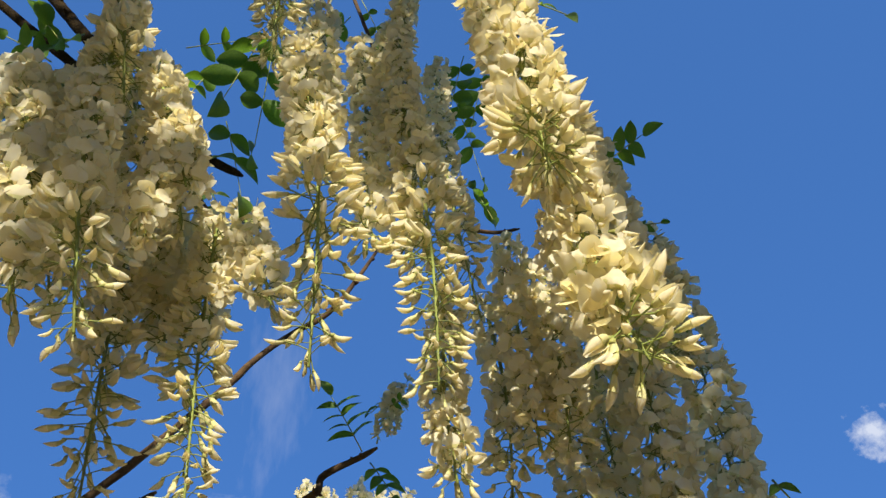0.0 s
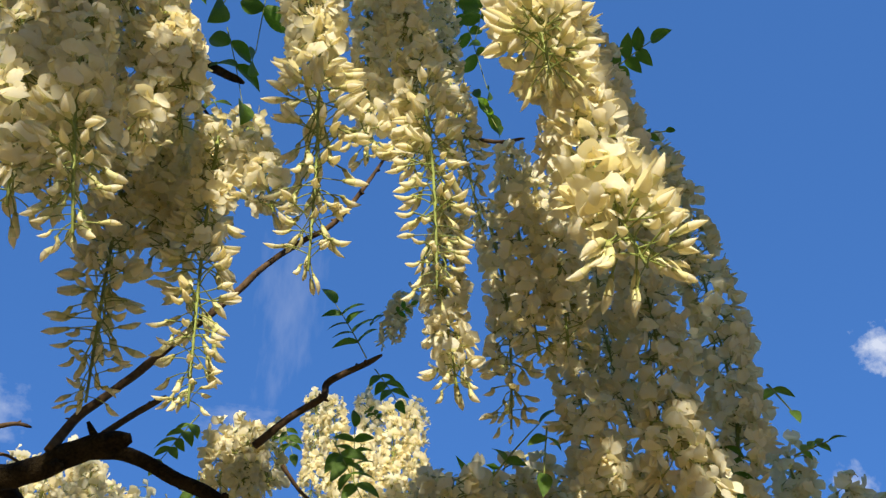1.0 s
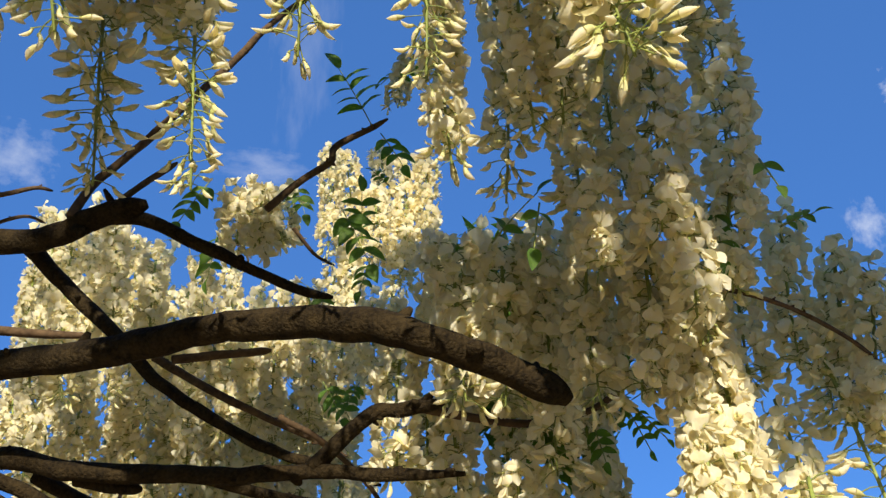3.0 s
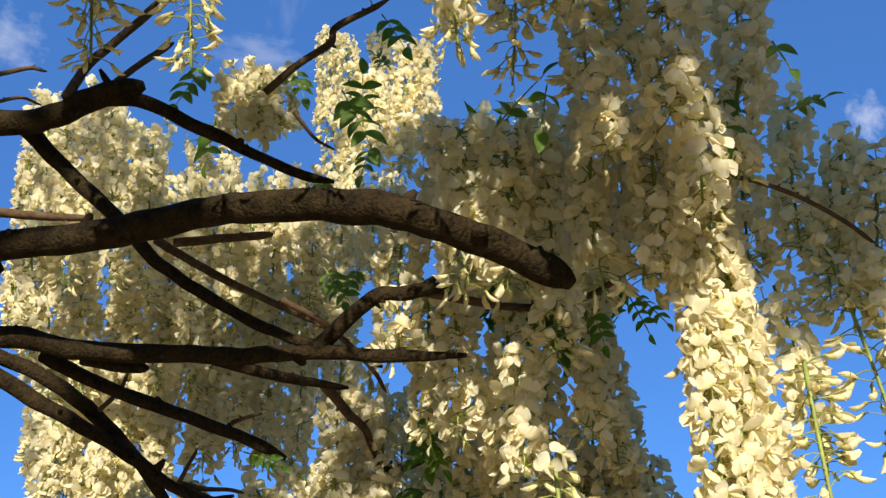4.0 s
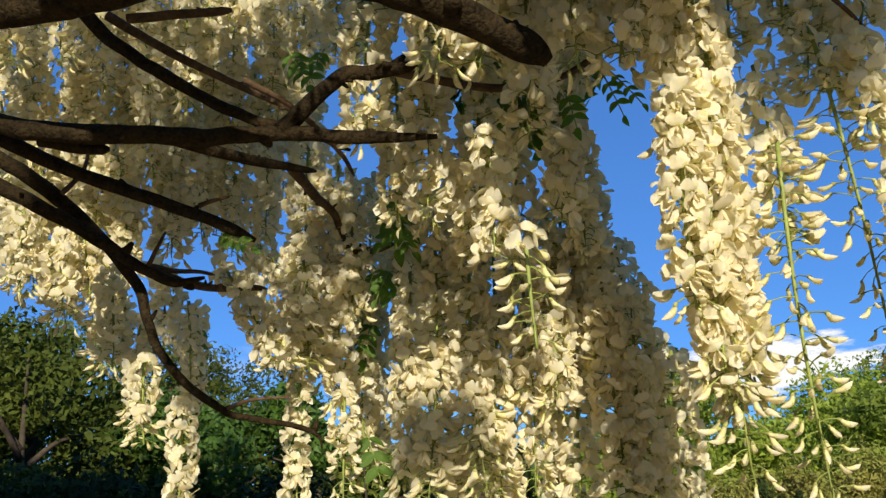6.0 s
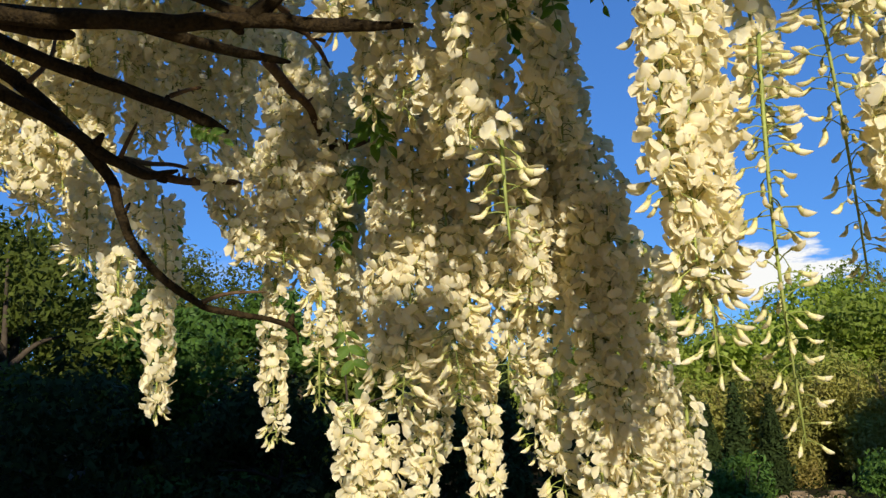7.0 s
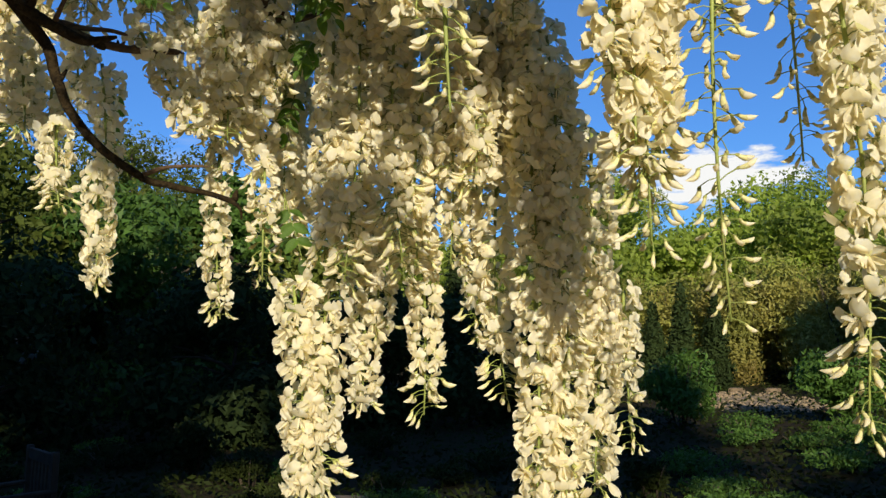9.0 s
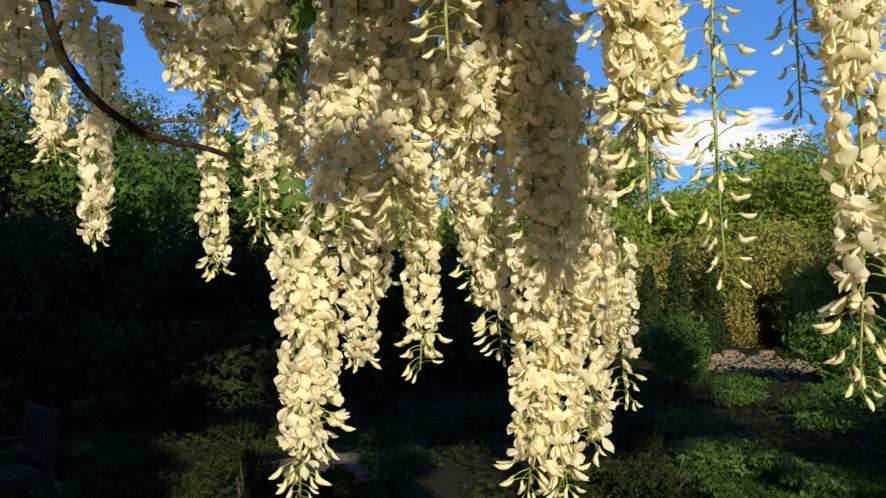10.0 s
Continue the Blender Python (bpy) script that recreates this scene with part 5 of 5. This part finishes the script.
def gravel_patch():
    """A bare stony patch of ground with an uneven rim and loose pebbles."""
    rng = random.Random(44)
    b = Bits()
    n = 40
    rim = [(6.75 + math.cos(6.283 * k / n) * 1.25 * rng.uniform(0.75, 1.1), 17.0 + math.sin(6.283 * k / n) * 1.7 * rng.uniform(0.8, 1.08)) for k in range(n)]
    rows = []
    for q, up in ((1.0, -0.03), (0.93, 0.03), (0.6, 0.045), (0.3, 0.05), (0.0, 0.05)):
        rows.append([(6.75 + (x - 6.75) * q, 17.0 + (y - 17.0) * q, ground_z(6.75 + (x - 6.75) * q, 17.0 + (y - 17.0) * q) + up) for x, y in rim + rim[:1]])
    b.grid(rows, 0)
    for k in range(420):
        a, d = rng.uniform(0, 6.283), math.sqrt(rng.random())
        x, y, r = 6.75 + math.cos(a) * d * 1.2, 17.0 + math.sin(a) * d * 1.6, rng.uniform(0.012, 0.045)
        z = ground_z(x, y) + 0.05
        b.tube([(x, y, z - r * 0.5), (x, y, z + r * 0.1), (x, y, z + r * 0.6)], [r * 0.9, r, r * 0.5], 6, 0)
    ob = new("gravel", b.mesh("gravel", [STONY], False))
    tagged(ob, "pale stony gravel patch in the garden bed", "gravel", kind="stuff")


gravel_patch()


def garden_chair(x, y, turn):
    """A plain wooden garden armchair with slats."""
    root = new("garden_chair")
    root.matrix_world = pose(x, y, ground_z(x, y), 0, 0, turn)

    def bar(name, size, at, tilt=0.0):
        bm = bmesh.new()
        bmesh.ops.create_cube(bm, size=1)
        bmesh.ops.scale(bm, vec=size, verts=bm.verts)
        bmesh.ops.bevel(bm, geom=bm.edges[:], offset=0.006, segments=1, affect="EDGES")
        me = bpy.data.meshes.new(name)
        bm.to_mesh(me)
        bm.free()
        me.materials.append(WOOD)
        part(name, me, root, "", pose(*at, tilt))

    for sx in (-0.29, 0.29):
        bar("leg", (0.05, 0.05, 0.62), (sx, -0.24, 0.31))
        bar("back_leg", (0.05, 0.05, 0.92), (sx, 0.24, 0.46), -4)
        bar("armrest", (0.06, 0.54, 0.028), (sx, 0.0, 0.634))
        bar("side_rail", (0.03, 0.44, 0.07), (sx, 0.0, 0.38))
    for k in range(6):
        bar("seat_slat", (0.56, 0.064, 0.022), (0, -0.22 + k * 0.082, 0.43))
    bar("top_rail", (0.56, 0.03, 0.09), (0, 0.262, 0.86))
    bar("lower_rail", (0.56, 0.03, 0.05), (0, 0.246, 0.50))
    for k in range(6):
        bar("back_slat", (0.05, 0.018, 0.30), (-0.2 + k * 0.08, 0.256, 0.67), -4)
    tagged(root, "weathered brown wooden garden chair with slats, standing in shade", "chair")


garden_chair(-2.88, 7.1, -52)

# tall trees added out of view behind the viewer, to shade the garden
for k, (x, y, h, w, low) in enumerate([(-2.45, -10, 13, 2.0, 0.44), (-1.6, -11.5, 14.5, 3.0, 0.64), (-5.5, -10.5, 14.5, 3.5, 0.36), (3.8, -10.5, 12.5, 2.6, 0.68), (3.0, -14, 14, 4.0, 0.68), (-9.5, -9, 15, 4.4, 0.4), (-15, -9, 14, 4, 0.35)]):
    tree(x, y, h, w, 600 + k, 14000, 0.17, TREE_LEAF, low)
# trees at the sides, also out of view, added to block sky light
for k, (x, y, h) in enumerate([(-8.5, 3.5, 9.5), (-8.0, -1.0, 10), (-8.5, -5.5, 10), (12.0, 4.5, 9.5), (14.5, 0.0, 12), (15.5, -4.5, 12)]):
    tree(x, y, h, 3.4, 680 + k, 9000, 0.15, TREE_LEAF, 0.05)
# ring of unseen trees against low sky light, with a gap for the sun
for k in range(15):
    a = radians(168 + 204 * k / 14)
    x, y = 15.5 * math.cos(a), 15.5 * math.sin(a) + 2
    if not -4 < x < 7:
        tree(x, y, 8.0 + (k % 4) * 0.5, 4.2, 640 + k, 5000, 0.17, TREE_LEAF, 0.03)


# ---- clouds, far off ----
def cloud(name, x, y, z, w, h, seed, thick=1.0):
    m = bpy.data.materials.new("cloud")
    m.use_nodes = True
    n, li = m.node_tree.nodes, m.node_tree.links
    n.remove(n["Principled BSDF"])
    co, mp, nz = n.new("ShaderNodeTexCoord"), n.new("ShaderNodeMapping"), n.new("ShaderNodeTexNoise")
    mp.inputs["Location"].default_value = (seed * 3.7, seed * 1.3, 0)
    nz.inputs["Scale"].default_value, nz.inputs["Detail"].default_value, nz.inputs["Roughness"].default_value = 2.2, 8, 0.58
    li.new(co.outputs["Object"], mp.inputs["Vector"])
    li.new(mp.outputs["Vector"], nz.inputs["Vector"])
    ln, sub, mr = n.new("ShaderNodeVectorMath"), n.new("ShaderNodeMath"), n.new("ShaderNodeMapRange")
    ln.operation, sub.operation = "LENGTH", "SUBTRACT"
    li.new(co.outputs["Object"], ln.inputs[0])
    li.new(nz.outputs["Fac"], sub.inputs[0])
    half = n.new("ShaderNodeMath")
    half.operation = "MULTIPLY"
    half.inputs[1].default_value = 0.5
    li.new(ln.outputs["Value"], half.inputs[0])
    li.new(half.outputs[0], sub.inputs[1])
    mr.inputs["From Min"].default_value, mr.inputs["From Max"].default_value, mr.inputs["To Max"].default_value = 0.08, 0.08 + 0.22 / thick, min(1.0, thick)
    li.new(sub.outputs[0], mr.inputs["Value"])
    em, tr, ms = n.new("ShaderNodeEmission"), n.new("ShaderNodeBsdfTransparent"), n.new("ShaderNodeMixShader")
    em.inputs["Color"].default_value, em.inputs["Strength"].default_value = (0.90, 0.90, 0.88, 1), 0.95
    li.new(mr.outputs["Result"], ms.inputs["Fac"])
    li.new(tr.outputs["BSDF"], ms.inputs[1])
    li.new(em.outputs["Emission"], ms.inputs[2])
    li.new(ms.outputs["Shader"], n["Material Output"].inputs["Surface"])
    ob = new(name, mesh_from(name, [(-1, -1, 0), (1, -1, 0), (1, 1, 0), (-1, 1, 0)], [(0, 1, 2, 3)], [m], None, False))
    ob.matrix_world = look((x, y, z), (0, 0, 1.7)) @ Matrix.Diagonal((w, h, 1, 1))
    ob.visible_shadow = False
    tagged(ob, "white cumulus cloud far off in the blue sky", "cloud", kind="structure")


cloud("backdrop_cloud", 250, 700, 100, 88, 27, 1, 1.5)
cloud("backdrop_cloud", 471, 700, 674, 34, 34, 2, 0.55)
cloud("backdrop_cloud", 372, 700, 504, 22, 30, 3, 0.4)
cloud("backdrop_cloud", -200, 700, 625, 60, 30, 4, 0.3)
cloud("backdrop_cloud", -469, 700, 672, 50, 40, 5, 0.35)
cloud("backdrop_cloud", -166, 700, 820, 45, 150, 6, 0.22)
cloud("backdrop_cloud", -190, 700, 122, 70, 22, 7, 0.35)
